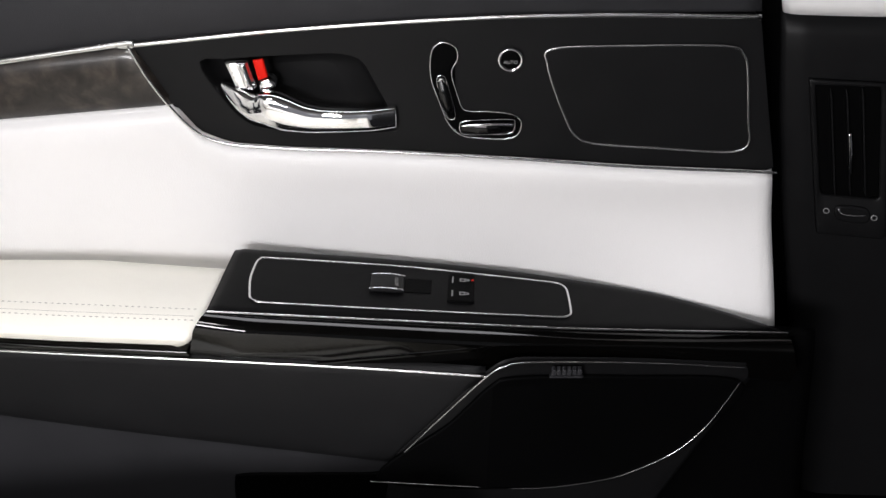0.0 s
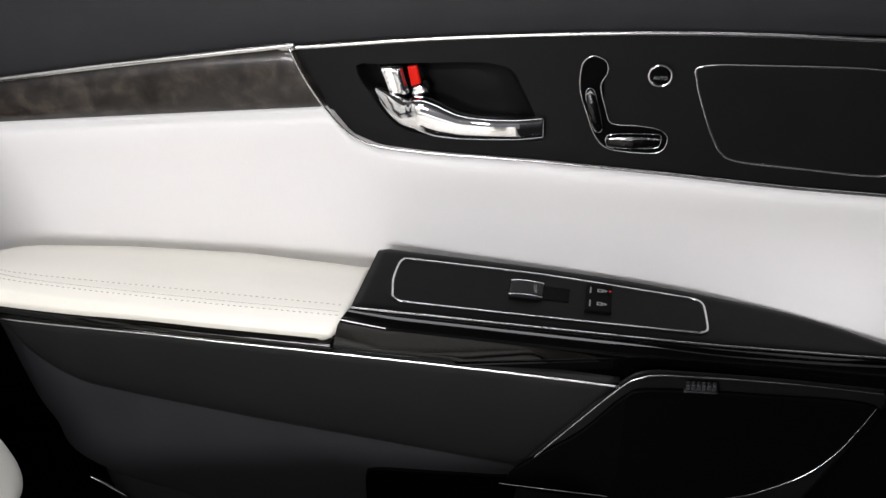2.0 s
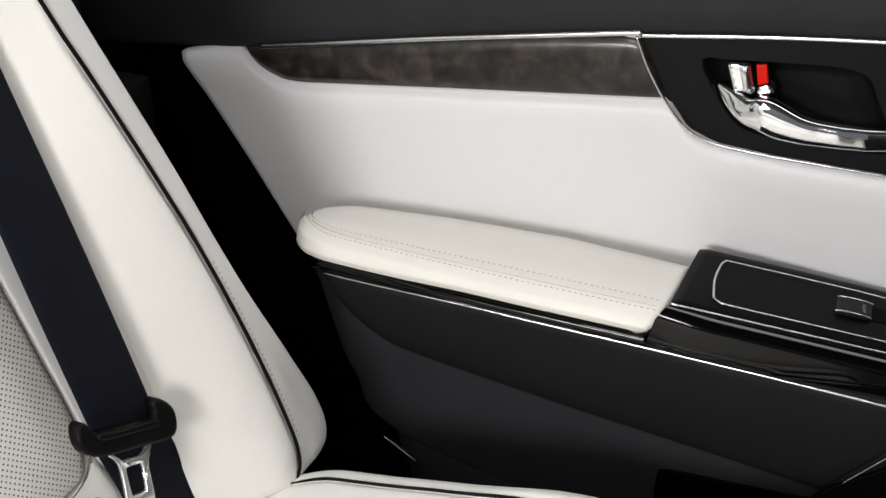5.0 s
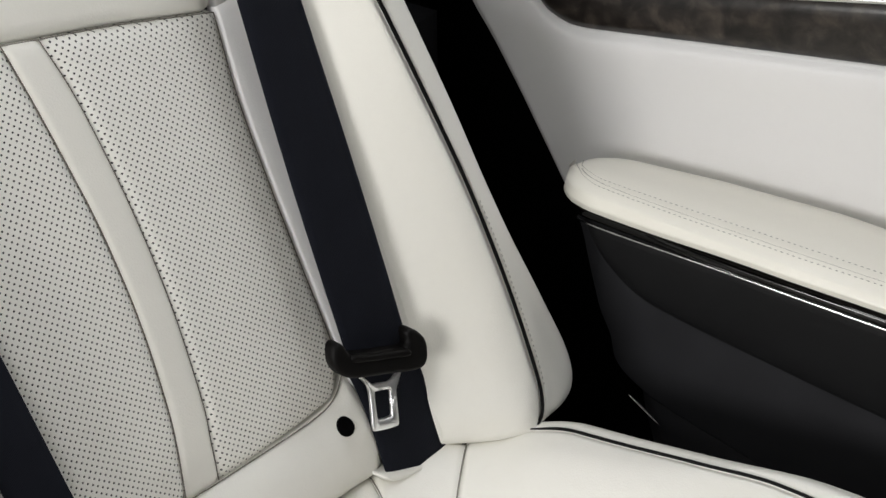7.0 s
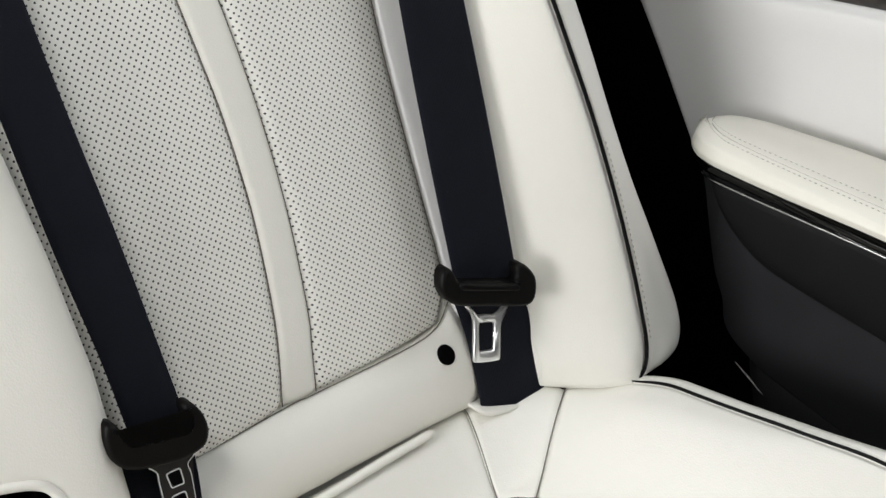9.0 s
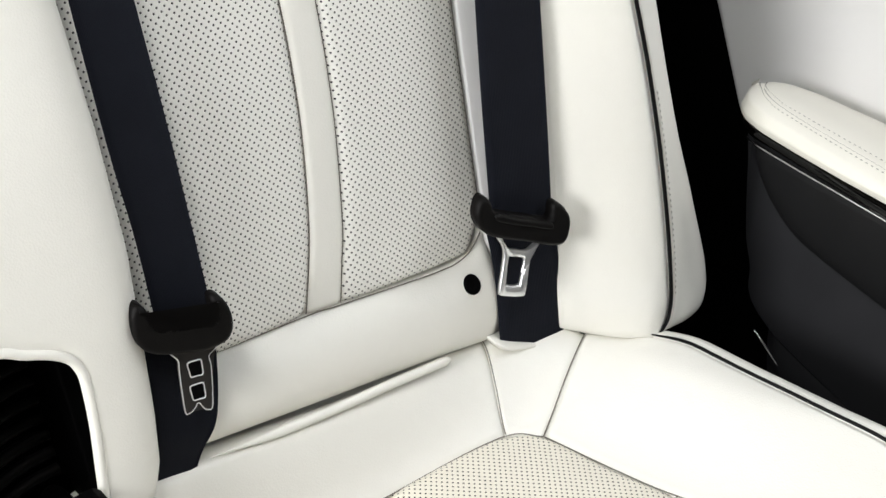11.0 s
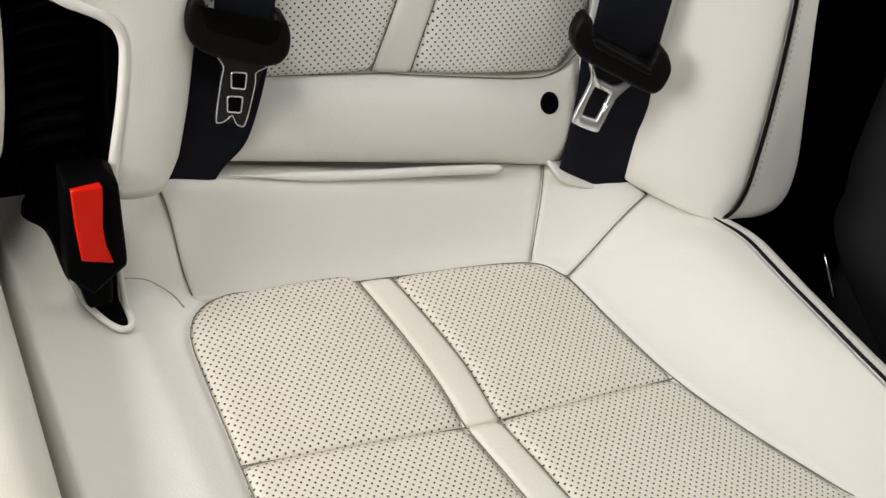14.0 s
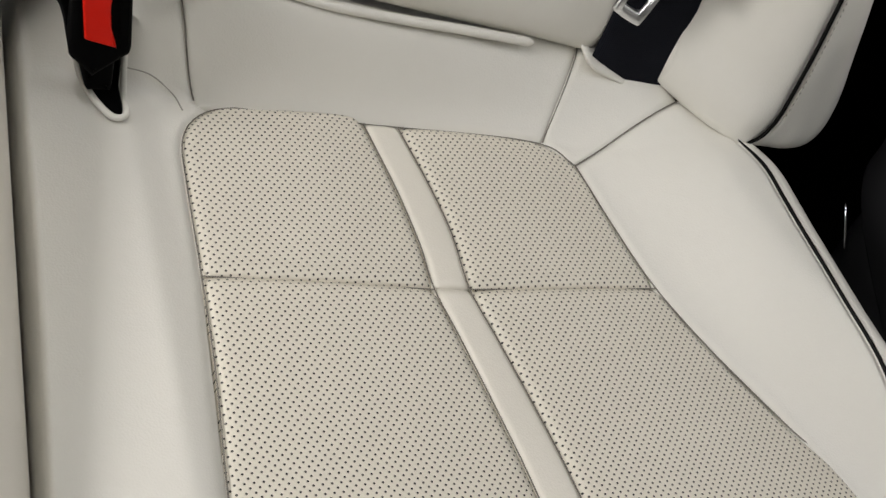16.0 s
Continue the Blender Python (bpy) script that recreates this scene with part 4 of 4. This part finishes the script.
panel("cushion_pad", [(-0.56, 0.135), (-0.45, 0.129), (-0.306, 0.123), (-0.15, 0.113), (0.05, 0.108)], [(-0.56, -0.14), (-0.45, -0.14), (-0.306, -0.14), (-0.15, -0.14), (0.05, -0.14)],
      lambda x, y, o: (x, y, 0.275 + 0.06 * (x + 0.431) + o), CREAM, mid_seat, "smooth cream leather pad", nu=50, nv=24, groove=0.012, width=0.010, skirt=0.28)

# ---- the rear seat: backrest ----
def back_at(y, z, off=0.0):
    return (-0.499 - 0.375 * (z - 0.412) + 0.019 * (y - 0.485) + 1.068 * off, y, z)


def back_uv(y, z):
    return (y, z * 1.068)


seat_back = thing("rear_seat", "ivory leather rear seat back, perforated centre, black-piped side bolster", "car seat")
BS_L = [(0.3690, 0.7125), (0.3724, 0.682), (0.3752, 0.6465), (0.3773, 0.609), (0.3763, 0.5643), (0.3728, 0.530), (0.3675, 0.4965), (0.3625, 0.476), (0.3530, 0.4462)]
BS_R = [(0.3915, 0.7075), (0.3973, 0.678), (0.4003, 0.6414), (0.4013, 0.600), (0.3998, 0.5584), (0.3965, 0.525), (0.3905, 0.485), (0.3855, 0.4665), (0.3790, 0.4425)]


def bpanel(name, a, b, mat, label="", **more):
    return panel(name, a, b, more.pop("surf", back_at), mat, seat_back, label, **{"groove": 0.0045, "width": 0.0025, "nv": 32, "uvmap": back_uv, **more})


bpanel("perforated_panel", [(0.222, 0.7455), (0.222, 0.680), (0.222, 0.639), (0.222, 0.565), (0.222, 0.506), (0.222, 0.4560)], BS_L, PERF, "perforated ivory leather panel", nu=80, puff=0.002, groove=0.0022, width=0.003)
bpanel("perforated_panel", BS_R, [(0.5105, 0.680), (0.5035, 0.6284), (0.5015, 0.5744), (0.501, 0.5163), (0.501, 0.4713), (0.4985, 0.455), (0.487, 0.4335)], PERF, "perforated ivory leather panel", nu=80, puff=0.002, groove=0.0022, width=0.003)
bpanel("centre_stripe", BS_L, BS_R, IVORY, "smooth ivory leather stripe", nu=80, nv=18, groove=0.0018, width=0.0018, puff=0.0006)
bpanel("head_band", [(0.18, 0.754), (0.215, 0.7475), (0.369, 0.7125), (0.3915, 0.7075), (0.438, 0.698), (0.5105, 0.680)], [(0.18, 1.0), (0.25, 1.0), (0.372, 1.0), (0.395, 1.0), (0.450, 1.0), (0.56, 1.0)], IVORY, "smooth ivory leather upper band", nu=50, nv=20, puff=0.01)


def roll_at(y, z, off):
    """The full lower roll of the backrest."""
    top = np.interp(y, [0.25, 0.35, 0.46, 0.50], [0.453, 0.445, 0.430, 0.434])
    low = np.interp(y, [0.20, 0.27, 0.50], [0.409, 0.401, 0.364])
    v = min(max((z - low) / (top - low), 0), 1)
    return back_at(y, z, off + 0.012 * math.sin(math.pi * v) ** 0.8)


bpanel("lower_roll", [(0.225, 0.4552), (0.250, 0.453), (0.350, 0.445), (0.376, 0.4415), (0.459, 0.4305), (0.485, 0.432), (0.499, 0.442), (0.504, 0.450)], [(0.222, 0.4075), (0.240, 0.405), (0.346, 0.389), (0.376, 0.385), (0.448, 0.376), (0.476, 0.370), (0.494, 0.365), (0.501, 0.364)], IVORY, "smooth ivory leather lower roll", surf=roll_at, nu=80, nv=26, groove=0.004, width=0.006)
tube("tuck_roll", [back_at(y, z - 0.0005, 0.0098) for y, z in [(0.264, 0.4046), (0.30, 0.3985), (0.35, 0.392), (0.40, 0.387), (0.448, 0.3815)]], 0.0032, IVORY, seat_back, "tucked leather edge below the roll", n=60, sides=12, taper=lambda u: (0.1 + 0.9 * ease(u / 0.3)) * math.sqrt(max(1 - max((u - 0.965) / 0.036, 0) ** 2, 0.0)))
solid("anchor_cap", [(0.4775 + 0.0068 * math.cos(0.2618 * k), 0.4195 + 0.0054 * math.sin(0.2618 * k)) for k in range(24)], roll_at, 0.0, 0.0015, BLACK, seat_back, "round black anchor cap", n=32)
GROOVE = [(0.5135, 0.682), (0.5065, 0.6284), (0.5045, 0.5744), (0.504, 0.5163), (0.504, 0.440), (0.504, 0.366)]
bpanel("belt_channel", GROOVE, [(0.585, 0.690), (0.575, 0.597), (0.567, 0.510), (0.56, 0.440), (0.55, 0.34)], PEARL, "grey-white leather belt channel", nu=50, nv=12, groove=0.001)
bpanel("belt_channel", [(0.555, 1.0), (0.533, 0.85), (0.5135, 0.682)], [(0.64, 1.0), (0.61, 0.85), (0.585, 0.682)], PEARL, "grey-white leather belt channel", nu=30, nv=12, groove=0.001)

BOL_IN = [(0.548, 0.95), (0.556, 0.80), (0.565, 0.7105), (0.5605, 0.60), (0.559, 0.535), (0.5575, 0.464), (0.5515, 0.42), (0.5465, 0.39), (0.5445, 0.36), (0.543, 0.346)]
BOL_PIPE = [(0.556, 0.95), (0.565, 0.80), (0.578, 0.7127), (0.588, 0.6664), (0.6005, 0.602), (0.610, 0.545), (0.6155, 0.489), (0.6175, 0.44), (0.617, 0.405), (0.615, 0.382), (0.6085, 0.3685), (0.600, 0.3640)]
BOL_OUT = [(0.597, 0.95), (0.611, 0.80), (0.623, 0.698), (0.639, 0.585), (0.645, 0.525), (0.651, 0.485), (0.658, 0.452), (0.667, 0.420), (0.676, 0.393), (0.680, 0.374), (0.678, 0.356), (0.667, 0.3445), (0.646, 0.3415), (0.620, 0.3460)]


def bol_at(y, z, off):
    yi = np.interp(z, [0.36, 0.39, 0.42, 0.464, 0.535, 0.60, 0.71, 0.80, 0.95], [0.5445, 0.5465, 0.5515, 0.5575, 0.559, 0.5605, 0.565, 0.556, 0.548])
    yp = np.interp(z, [0.364, 0.3685, 0.382, 0.405, 0.44, 0.489, 0.545, 0.602, 0.6664, 0.7127, 0.80, 0.95], [0.600, 0.6085, 0.615, 0.617, 0.6175, 0.6155, 0.610, 0.6005, 0.588, 0.578, 0.565, 0.556])
    v = max((y - yi) / max(yp - yi, 0.004), 0.0)
    if v < 1:
        h = 0.018 + 0.042 * math.sin(math.pi / 2 * v) ** 1.2
    else:
        h = 0.060 - 0.003 * ease((y - yp) / 0.05)
        off += 0.0016 * math.sin(55 * z + 60 * y) * ease((y - yp - 0.012) / 0.02) * ease((0.52 - z) / 0.1)
    h += (0.006 * math.exp(-(((z - 0.382) / 0.014) ** 2)) - 0.032 * ease((0.366 - z) / 0.018)) * (1 - ease((y - yp + 0.024) / 0.026))
    return back_at(y, z, off + h)


bpanel("side_bolster", BOL_IN, BOL_PIPE, IVORY, "smooth ivory leather side bolster", surf=bol_at, nu=100, nv=30, groove=0.003, width=0.004, skirt=0.05, edges="ab")
bpanel("bolster_flank", BOL_PIPE, BOL_OUT, IVORY, "creased ivory leather outer flank", surf=bol_at, nu=110, nv=30, groove=0.003, width=0.004, skirt=0.10, edges="ae", roll=0.022, roll_width=0.014)
tube("piping", [bol_at(y, z, -0.0004) for y, z in spline(BOL_PIPE, 60)], 0.0014, PIPING, seat_back, "black leather piping", n=160, up=(1, 0, 0))
stitches("stitching", [(0.6165, 0.530), (0.6205, 0.489), (0.6224, 0.44), (0.6222, 0.405), (0.6200, 0.383)], lambda y, z, o: bol_at(y, z, 0.0001), THREAD, seat_back)
panel("belt_fold", [(0.484, 0.3800), (0.492, 0.3775), (0.505, 0.3715), (0.527, 0.362), (0.549, 0.3545)], [(0.4845, 0.3770), (0.4925, 0.3685), (0.505, 0.3635), (0.520, 0.3592), (0.541, 0.3540), (0.558, 0.3510)], lambda y, z, o: back_at(y, z, o + 0.0145), IVORY, seat_back, "small tucked leather fold under the belt", nu=40, nv=14, groove=0.003, width=0.002, puff=0.003)

# dark tubes draw the shade along the backrest seams
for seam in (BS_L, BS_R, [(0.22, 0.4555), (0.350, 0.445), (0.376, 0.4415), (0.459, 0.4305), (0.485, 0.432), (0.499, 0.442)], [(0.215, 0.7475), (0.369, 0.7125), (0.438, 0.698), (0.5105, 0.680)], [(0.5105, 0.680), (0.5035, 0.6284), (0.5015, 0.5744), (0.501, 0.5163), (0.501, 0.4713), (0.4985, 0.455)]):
    tube("seam", [back_at(y, z, -0.0016) for y, z in spline(seam, 50)], 0.0004, SEAM_SHADE, seat_back, "seam shade drawn as a dark line", n=100, sides=6, up=(1, 0, 0))

# centre bolster with the lip round the armrest recess
centre = thing("middle_car_seat", "ivory leather middle seat back, armrest folded down", "car seat")
LIP = [(-0.10, 0.545), (0.08, 0.540), (0.152, 0.530), (0.1736, 0.5213), (0.1868, 0.5153), (0.1946, 0.5092), (0.198, 0.5015), (0.1984, 0.4925), (0.1965, 0.4707), (0.1926, 0.4455), (0.1905, 0.432), (0.1890, 0.4200)]
C_EDGE = [(-0.10, 0.97), (0.10, 0.97), (0.242, 0.97), (0.245, 0.80), (0.247, 0.66), (0.2495, 0.60), (0.249, 0.54), (0.244, 0.49), (0.2405, 0.455), (0.236, 0.428), (0.230, 0.4150)]


def cen_at(y, z, off):
    edge = np.interp(z, [0.400, 0.428, 0.455, 0.49, 0.54, 0.60, 0.66, 0.97], [0.222, 0.236, 0.2405, 0.244, 0.249, 0.2495, 0.247, 0.242])
    return back_at(y, z, off + 0.032 - 0.030 * math.exp(-max(edge - y, 0.0) / 0.007))


panel("leather_cover", LIP, C_EDGE, cen_at, IVORY, centre, "smooth ivory leather cover", nu=110, nv=36, groove=0.002, width=0.004, edges="a", skirt=0.006, uvmap=back_uv)
tube("leather_lip", [back_at(y, z, 0.030) for y, z in LIP], 0.0028, IVORY, centre, "rolled leather lip", n=140, sides=12, up=(1, 0, 0))
recess = thing("armrest_recess", "black ribbed plastic recess in the centre backrest", "recess")


def rec_at(y, z, off):
    return back_at(y, z, off - 0.045)


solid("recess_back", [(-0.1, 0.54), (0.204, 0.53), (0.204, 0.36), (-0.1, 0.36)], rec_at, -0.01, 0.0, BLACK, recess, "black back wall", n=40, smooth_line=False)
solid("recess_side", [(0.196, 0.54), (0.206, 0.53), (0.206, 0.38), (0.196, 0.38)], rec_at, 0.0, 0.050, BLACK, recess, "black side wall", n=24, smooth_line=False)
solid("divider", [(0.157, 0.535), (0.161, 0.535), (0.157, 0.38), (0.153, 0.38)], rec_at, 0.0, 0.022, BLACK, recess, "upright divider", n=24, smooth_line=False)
panel("centre_pad", [(0.142, 0.545), (0.1428, 0.50), (0.1405, 0.46), (0.1355, 0.440), (0.120, 0.428)], [(-0.12, 0.545), (-0.12, 0.50), (-0.12, 0.46), (-0.115, 0.44), (-0.10, 0.428)], lambda y, z, o: back_at(y, z, o + 0.028), CREAM, recess, "cream leather pad inside the recess", nu=50, nv=24, groove=0.005, width=0.005, skirt=0.05)
for k in range(12):
    tube("rib", [rec_at(y, 0.518 - 0.0108 * k + 0.0015 * math.sin(3.14 * (y - 0.16) / 0.036) - 0.10 * (0.196 - y), 0.008) for y in np.linspace(0.159, 0.197, 8)], 0.0036, SLEEVE, recess, "ribbed black plastic", n=16, sides=8)


# ---- the lowered centre armrest ----


def rest_at(u, w, off=0.0):
    """u along the armrest from the hinge, w round its section from one foot to the other."""
    x = -0.515 + 0.53 * u
    edge = 0.1205 - 0.034 * x
    tip = max((u - 0.88) / 0.12, 0.0)
    half = (edge + 0.125) / 2
    c = math.cos(math.pi * w)
    sn = math.sin(math.pi * w)
    y = (edge - 0.125) / 2 + half * math.copysign(abs(c) ** 0.18, c)
    z = 0.28 + 0.138 * abs(sn) ** 0.55 * math.sqrt(max(1 - tip**2.5, 0.02)) + 0.008 * (u - 0.5)
    return (x, y, z)


nu, nw = 70, 60
verts = [rest_at(i / (nu - 1), j / (nw - 1)) for i in range(nu) for j in range(nw)]
uvs = [(v[0], v[1]) for v in verts]
faces = [(i * nw + j, i * nw + j + 1, (i + 1) * nw + j + 1, (i + 1) * nw + j) for i in range(nu - 1) for j in range(nw - 1)]
faces += [tuple(range(nw)), tuple((nu - 1) * nw + j for j in range(nw - 1, -1, -1))]
link_mesh("folded_armrest", verts, faces, CREAM, centre, "cream leather armrest folded down", True, uvs)


# ---- unseen far half of the bench, added to shade the recess and bounce light ----
far_back = solid("wall_unseen_far_back", [(-0.16, 0.30), (-0.16, 1.02), (-0.85, 1.02), (-0.85, 0.30)], back_at, -0.06, 0.03, IVORY, None, "unseen stand-in for the far seat back, shades the recess", n=48, bevel=0.02, smooth_line=False)
tagged(far_back, category="wall", kind="structure")
far_seat = solid("floor_unseen_far_seat", [(-0.50, -0.16), (0.02, -0.16), (0.02, -0.72), (-0.50, -0.72)], lambda x, y, o: (x, y, 0.30 + 0.1 * (x + 0.43) + o), -0.22, 0.04, IVORY, None, "unseen stand-in for the far seat cushion, bounces light", n=48, bevel=0.02, smooth_line=False)
tagged(far_seat, category="floor", kind="structure")

# ---- seat belts ----
def belt_web(name, left, right, off, parent, label=""):
    """A strap between two edge lines (y, z), a little over a millimetre thick."""
    l, r = spline(left, 60), spline(right, 60)
    verts, uvs, faces = [], [], []
    cols = 9
    for i in range(60):
        for j in range(cols):
            v = j / (cols - 1)
            q = l[i] * (1 - v) + r[i] * v
            e = 0.0006 if 0 < j < cols - 1 else 0.0
            verts.append(back_at(q[0], q[1], off(i / 59, v) + e))
            uvs.append((v * 0.05, i / 59 * 0.5))
    m = len(verts)
    for i in range(60):
        for j in range(cols):
            v = j / (cols - 1)
            q = l[i] * (1 - v) + r[i] * v
            verts.append(back_at(q[0], q[1], off(i / 59, v) - 0.0008))
            uvs.append((v * 0.05, i / 59 * 0.5))
    for i in range(59):
        for j in range(cols - 1):
            k = i * cols + j
            faces.append((k, k + 1, k + cols + 1, k + cols))
            faces.append((m + k, m + k + cols, m + k + cols + 1, m + k + 1))
        for j in (0, cols - 1):
            k = i * cols + j
            faces.append((k, k + cols, m + k + cols, m + k))
    return link_mesh(name, verts, faces, WEB, parent, label, True, uvs)


belt = thing("seat_belt", "black seat belt over ivory leather, bright steel tongue", "seat belt", "rear seat belts")
belt_web("webbing", [(0.532, 0.95), (0.515, 0.78), (0.5075, 0.70), (0.4985, 0.62), (0.4925, 0.555), (0.4868, 0.475)], [(0.580, 0.93), (0.561, 0.76), (0.5555, 0.684), (0.5508, 0.59), (0.5455, 0.51), (0.5405, 0.450)], lambda u, v: 0.025 + 0.004 * (1 - u), belt, "black woven webbing")
belt_web("lower_webbing", [(0.490, 0.470), (0.494, 0.430), (0.493, 0.400), (0.491, 0.377)], [(0.551, 0.447), (0.552, 0.410), (0.550, 0.375), (0.548, 0.351)], lambda u, v: 0.013 + 0.003 * v, belt, "black woven lower strap")
solid("tongue_sleeve", [(0.4685, 0.4950), (0.4735, 0.4958), (0.4768, 0.4915), (0.4788, 0.4850), (0.4920, 0.4778), (0.5103, 0.4692), (0.5270, 0.4620), (0.5315, 0.4700), (0.5370, 0.4695), (0.5435, 0.4610), (0.5442, 0.4530), (0.5385, 0.4440), (0.5276, 0.4442), (0.5000, 0.4575), (0.4765, 0.4690), (0.4668, 0.4770), (0.4642, 0.4865)],
      back_at, 0.031, 0.039, SLEEVE, belt, "dark plastic tongue sleeve", n=100, bevel=0.0022)
solid("sleeve_rim", [(0.4790, 0.4845), (0.4930, 0.4770), (0.5103, 0.4688), (0.5255, 0.4618), (0.5240, 0.4580), (0.5090, 0.4650), (0.4920, 0.4730), (0.4780, 0.4805)], back_at, 0.036, 0.0408, SLEEVE, belt, "raised lip of the belt slot", n=44, bevel=0.0012)
solid("tongue", [(0.4855, 0.461), (0.4880, 0.462), (0.4925, 0.4515), (0.500, 0.4475), (0.5095, 0.4435), (0.5205, 0.4455), (0.5215, 0.4435), (0.5125, 0.4385), (0.5035, 0.4175), (0.500, 0.4155), (0.4835, 0.4225), (0.481, 0.4265), (0.4895, 0.4495)],
      back_at, 0.028, 0.0305, STEEL, belt, "polished steel tongue", n=72, bevel=0.0008, hole=[(0.4925, 0.4445), (0.4955, 0.4445), (0.505, 0.4400), (0.506, 0.4375), (0.5005, 0.4245), (0.4985, 0.4235), (0.4885, 0.4275), (0.4875, 0.4300)])

belt2 = thing("seat_belt", "black seat belt, dark steel tongue with two windows", "seat belt", "rear seat belts")
belt_web("webbing", [(0.249, 0.95), (0.2475, 0.70), (0.2472, 0.60), (0.2488, 0.545), (0.248, 0.497)], [(0.281, 0.95), (0.2797, 0.70), (0.2815, 0.60), (0.2815, 0.54), (0.2812, 0.488)], lambda u, v: 0.020, belt2, "black woven webbing")
belt_web("lower_webbing", [(0.238, 0.500), (0.235, 0.473), (0.232, 0.450), (0.227, 0.4265), (0.221, 0.405), (0.213, 0.385)], [(0.282, 0.490), (0.2803, 0.468), (0.2752, 0.444), (0.2690, 0.426), (0.260, 0.410), (0.250, 0.390)], lambda u, v: 0.013 - 0.008 * ease((u - 0.55) / 0.35) + 0.003 * v, belt2, "black woven lower strap")
solid("tongue_sleeve", [(0.2329, 0.5213), (0.2372, 0.5202), (0.2389, 0.5173), (0.2425, 0.5086), (0.2508, 0.5049), (0.2636, 0.5010), (0.2743, 0.4984), (0.2762, 0.5077), (0.2788, 0.5088), (0.2823, 0.5064), (0.2856, 0.4984), (0.2853, 0.4903), (0.2819, 0.4850), (0.2766, 0.4830), (0.2647, 0.4836), (0.2457, 0.4899), (0.2345, 0.4957), (0.2295, 0.5035), (0.2293, 0.5138)],
      back_at, 0.026, 0.0335, SLEEVE, belt2, "dark brown plastic tongue sleeve", n=110, bevel=0.0022)
TONGUE = [(0.2479, 0.4894), (0.2504, 0.4821), (0.2493, 0.4761), (0.2469, 0.4548), (0.2491, 0.4523), (0.2528, 0.4535), (0.2556, 0.4556), (0.2580, 0.4510), (0.2605, 0.4490), (0.2635, 0.4505), (0.2680, 0.4707), (0.2683, 0.4772), (0.2734, 0.4811)]
tongue2 = solid("tongue", TONGUE,
                back_at, 0.027, 0.0290, DARKSTEEL, belt2, "dark steel tongue", n=72, bevel=0.0007)
tube("tongue_rim", [back_at(y, z, 0.0288) for y, z in TONGUE], 0.0004, STEEL, tongue2, "bright steel rim", closed=True, n=90, up=(1, 0, 0))
WINDOW = [(-0.0032, 0.0046), (0.0000, 0.0042), (0.0032, 0.0036), (0.0042, 0.0026), (0.0040, -0.0006), (0.0036, -0.0042), (0.0026, -0.0050), (0.0000, -0.0044), (-0.0032, -0.0038), (-0.0040, -0.0030), (-0.0041, 0.0000), (-0.0042, 0.0036)]
for z0 in (0.4745, 0.4618):
    tube("tongue_window", [back_at(0.2588 + a + 0.15 * (z0 - 0.4745), z0 + b, 0.0292) for a, b in WINDOW], 0.00042, STEEL, tongue2, "bright window rim", closed=True, n=60, up=(1, 0, 0))
    solid("tongue_gap", [(0.2588 + a + 0.15 * (z0 - 0.4745), z0 + b) for a, b in WINDOW], back_at, 0.0285, 0.0292, BLACK, tongue2, "dark window", n=36, bevel=0.0002)

# buckle in its leather sleeve
buckle = thing("belt_buckle", "black belt buckle with red button in leather sleeve", "belt buckle")


def buckle_at(y, z, off=0.0):
    return (-0.450 - 0.375 * (z - 0.399) + 1.068 * off, y, z)


solid("housing", [(0.1615, 0.4455), (0.1850, 0.4445), (0.1895, 0.4405), (0.1935, 0.3945), (0.1850, 0.3880), (0.1745, 0.3800), (0.1620, 0.3915)], buckle_at, -0.014, 0.0, BLACK, buckle, "black plastic housing", n=60, bevel=0.003, smooth_line=False)
solid("release_button", [(0.1642, 0.4432), (0.1802, 0.4440), (0.1803, 0.4336), (0.1797, 0.4212), (0.1812, 0.4099), (0.1849, 0.3997), (0.1684, 0.4040), (0.1658, 0.4230)], buckle_at, -0.001, 0.0022, RED, buckle, "bright red release button", n=48, bevel=0.0010, smooth_line=False)
solid("latch_slot", [(0.1821, 0.4417), (0.1880, 0.4405), (0.1910, 0.3990), (0.1868, 0.3985)], buckle_at, -0.001, 0.0006, BLACK, buckle, "dark latch slot", n=32, bevel=0.0003, smooth_line=False)
# low black piece that fills the dark area beside the buckle
solid("buckle_side_piece", [(-0.530, 0.160), (-0.505, 0.1655), (-0.482, 0.1675), (-0.469, 0.1715), (-0.461, 0.1790), (-0.470, 0.188), (-0.535, 0.190)], cush_at, -0.004, 0.010, BLACK, buckle, "black piece beside the buckle", n=60, bevel=0.004)
solid("strap", [(0.164, 0.395), (0.188, 0.390), (0.188, 0.362), (0.174, 0.362)], buckle_at, -0.026, -0.010, BLACK, buckle, "black strap", n=40, bevel=0.003, smooth_line=False)
tube("leather_sleeve", [cush_at(x, y, 0.004) for x, y in [(-0.478, 0.1705), (-0.463, 0.1735), (-0.446, 0.1800), (-0.4345, 0.1880), (-0.4375, 0.1955), (-0.456, 0.1965), (-0.480, 0.1955)]], 0.0019, IVORY, buckle, "rolled leather sleeve edge", n=80, sides=10)
# shade inside the leather sleeve, laid in as a flat black plate
solid("sleeve_mouth_shade", [(-0.482, 0.172), (-0.463, 0.175), (-0.447, 0.181), (-0.437, 0.188), (-0.4395, 0.194), (-0.457, 0.1945), (-0.482, 0.194)], cush_at, -0.004, 0.0025, BLACK, buckle, "black plate for the shade inside the sleeve", n=48)
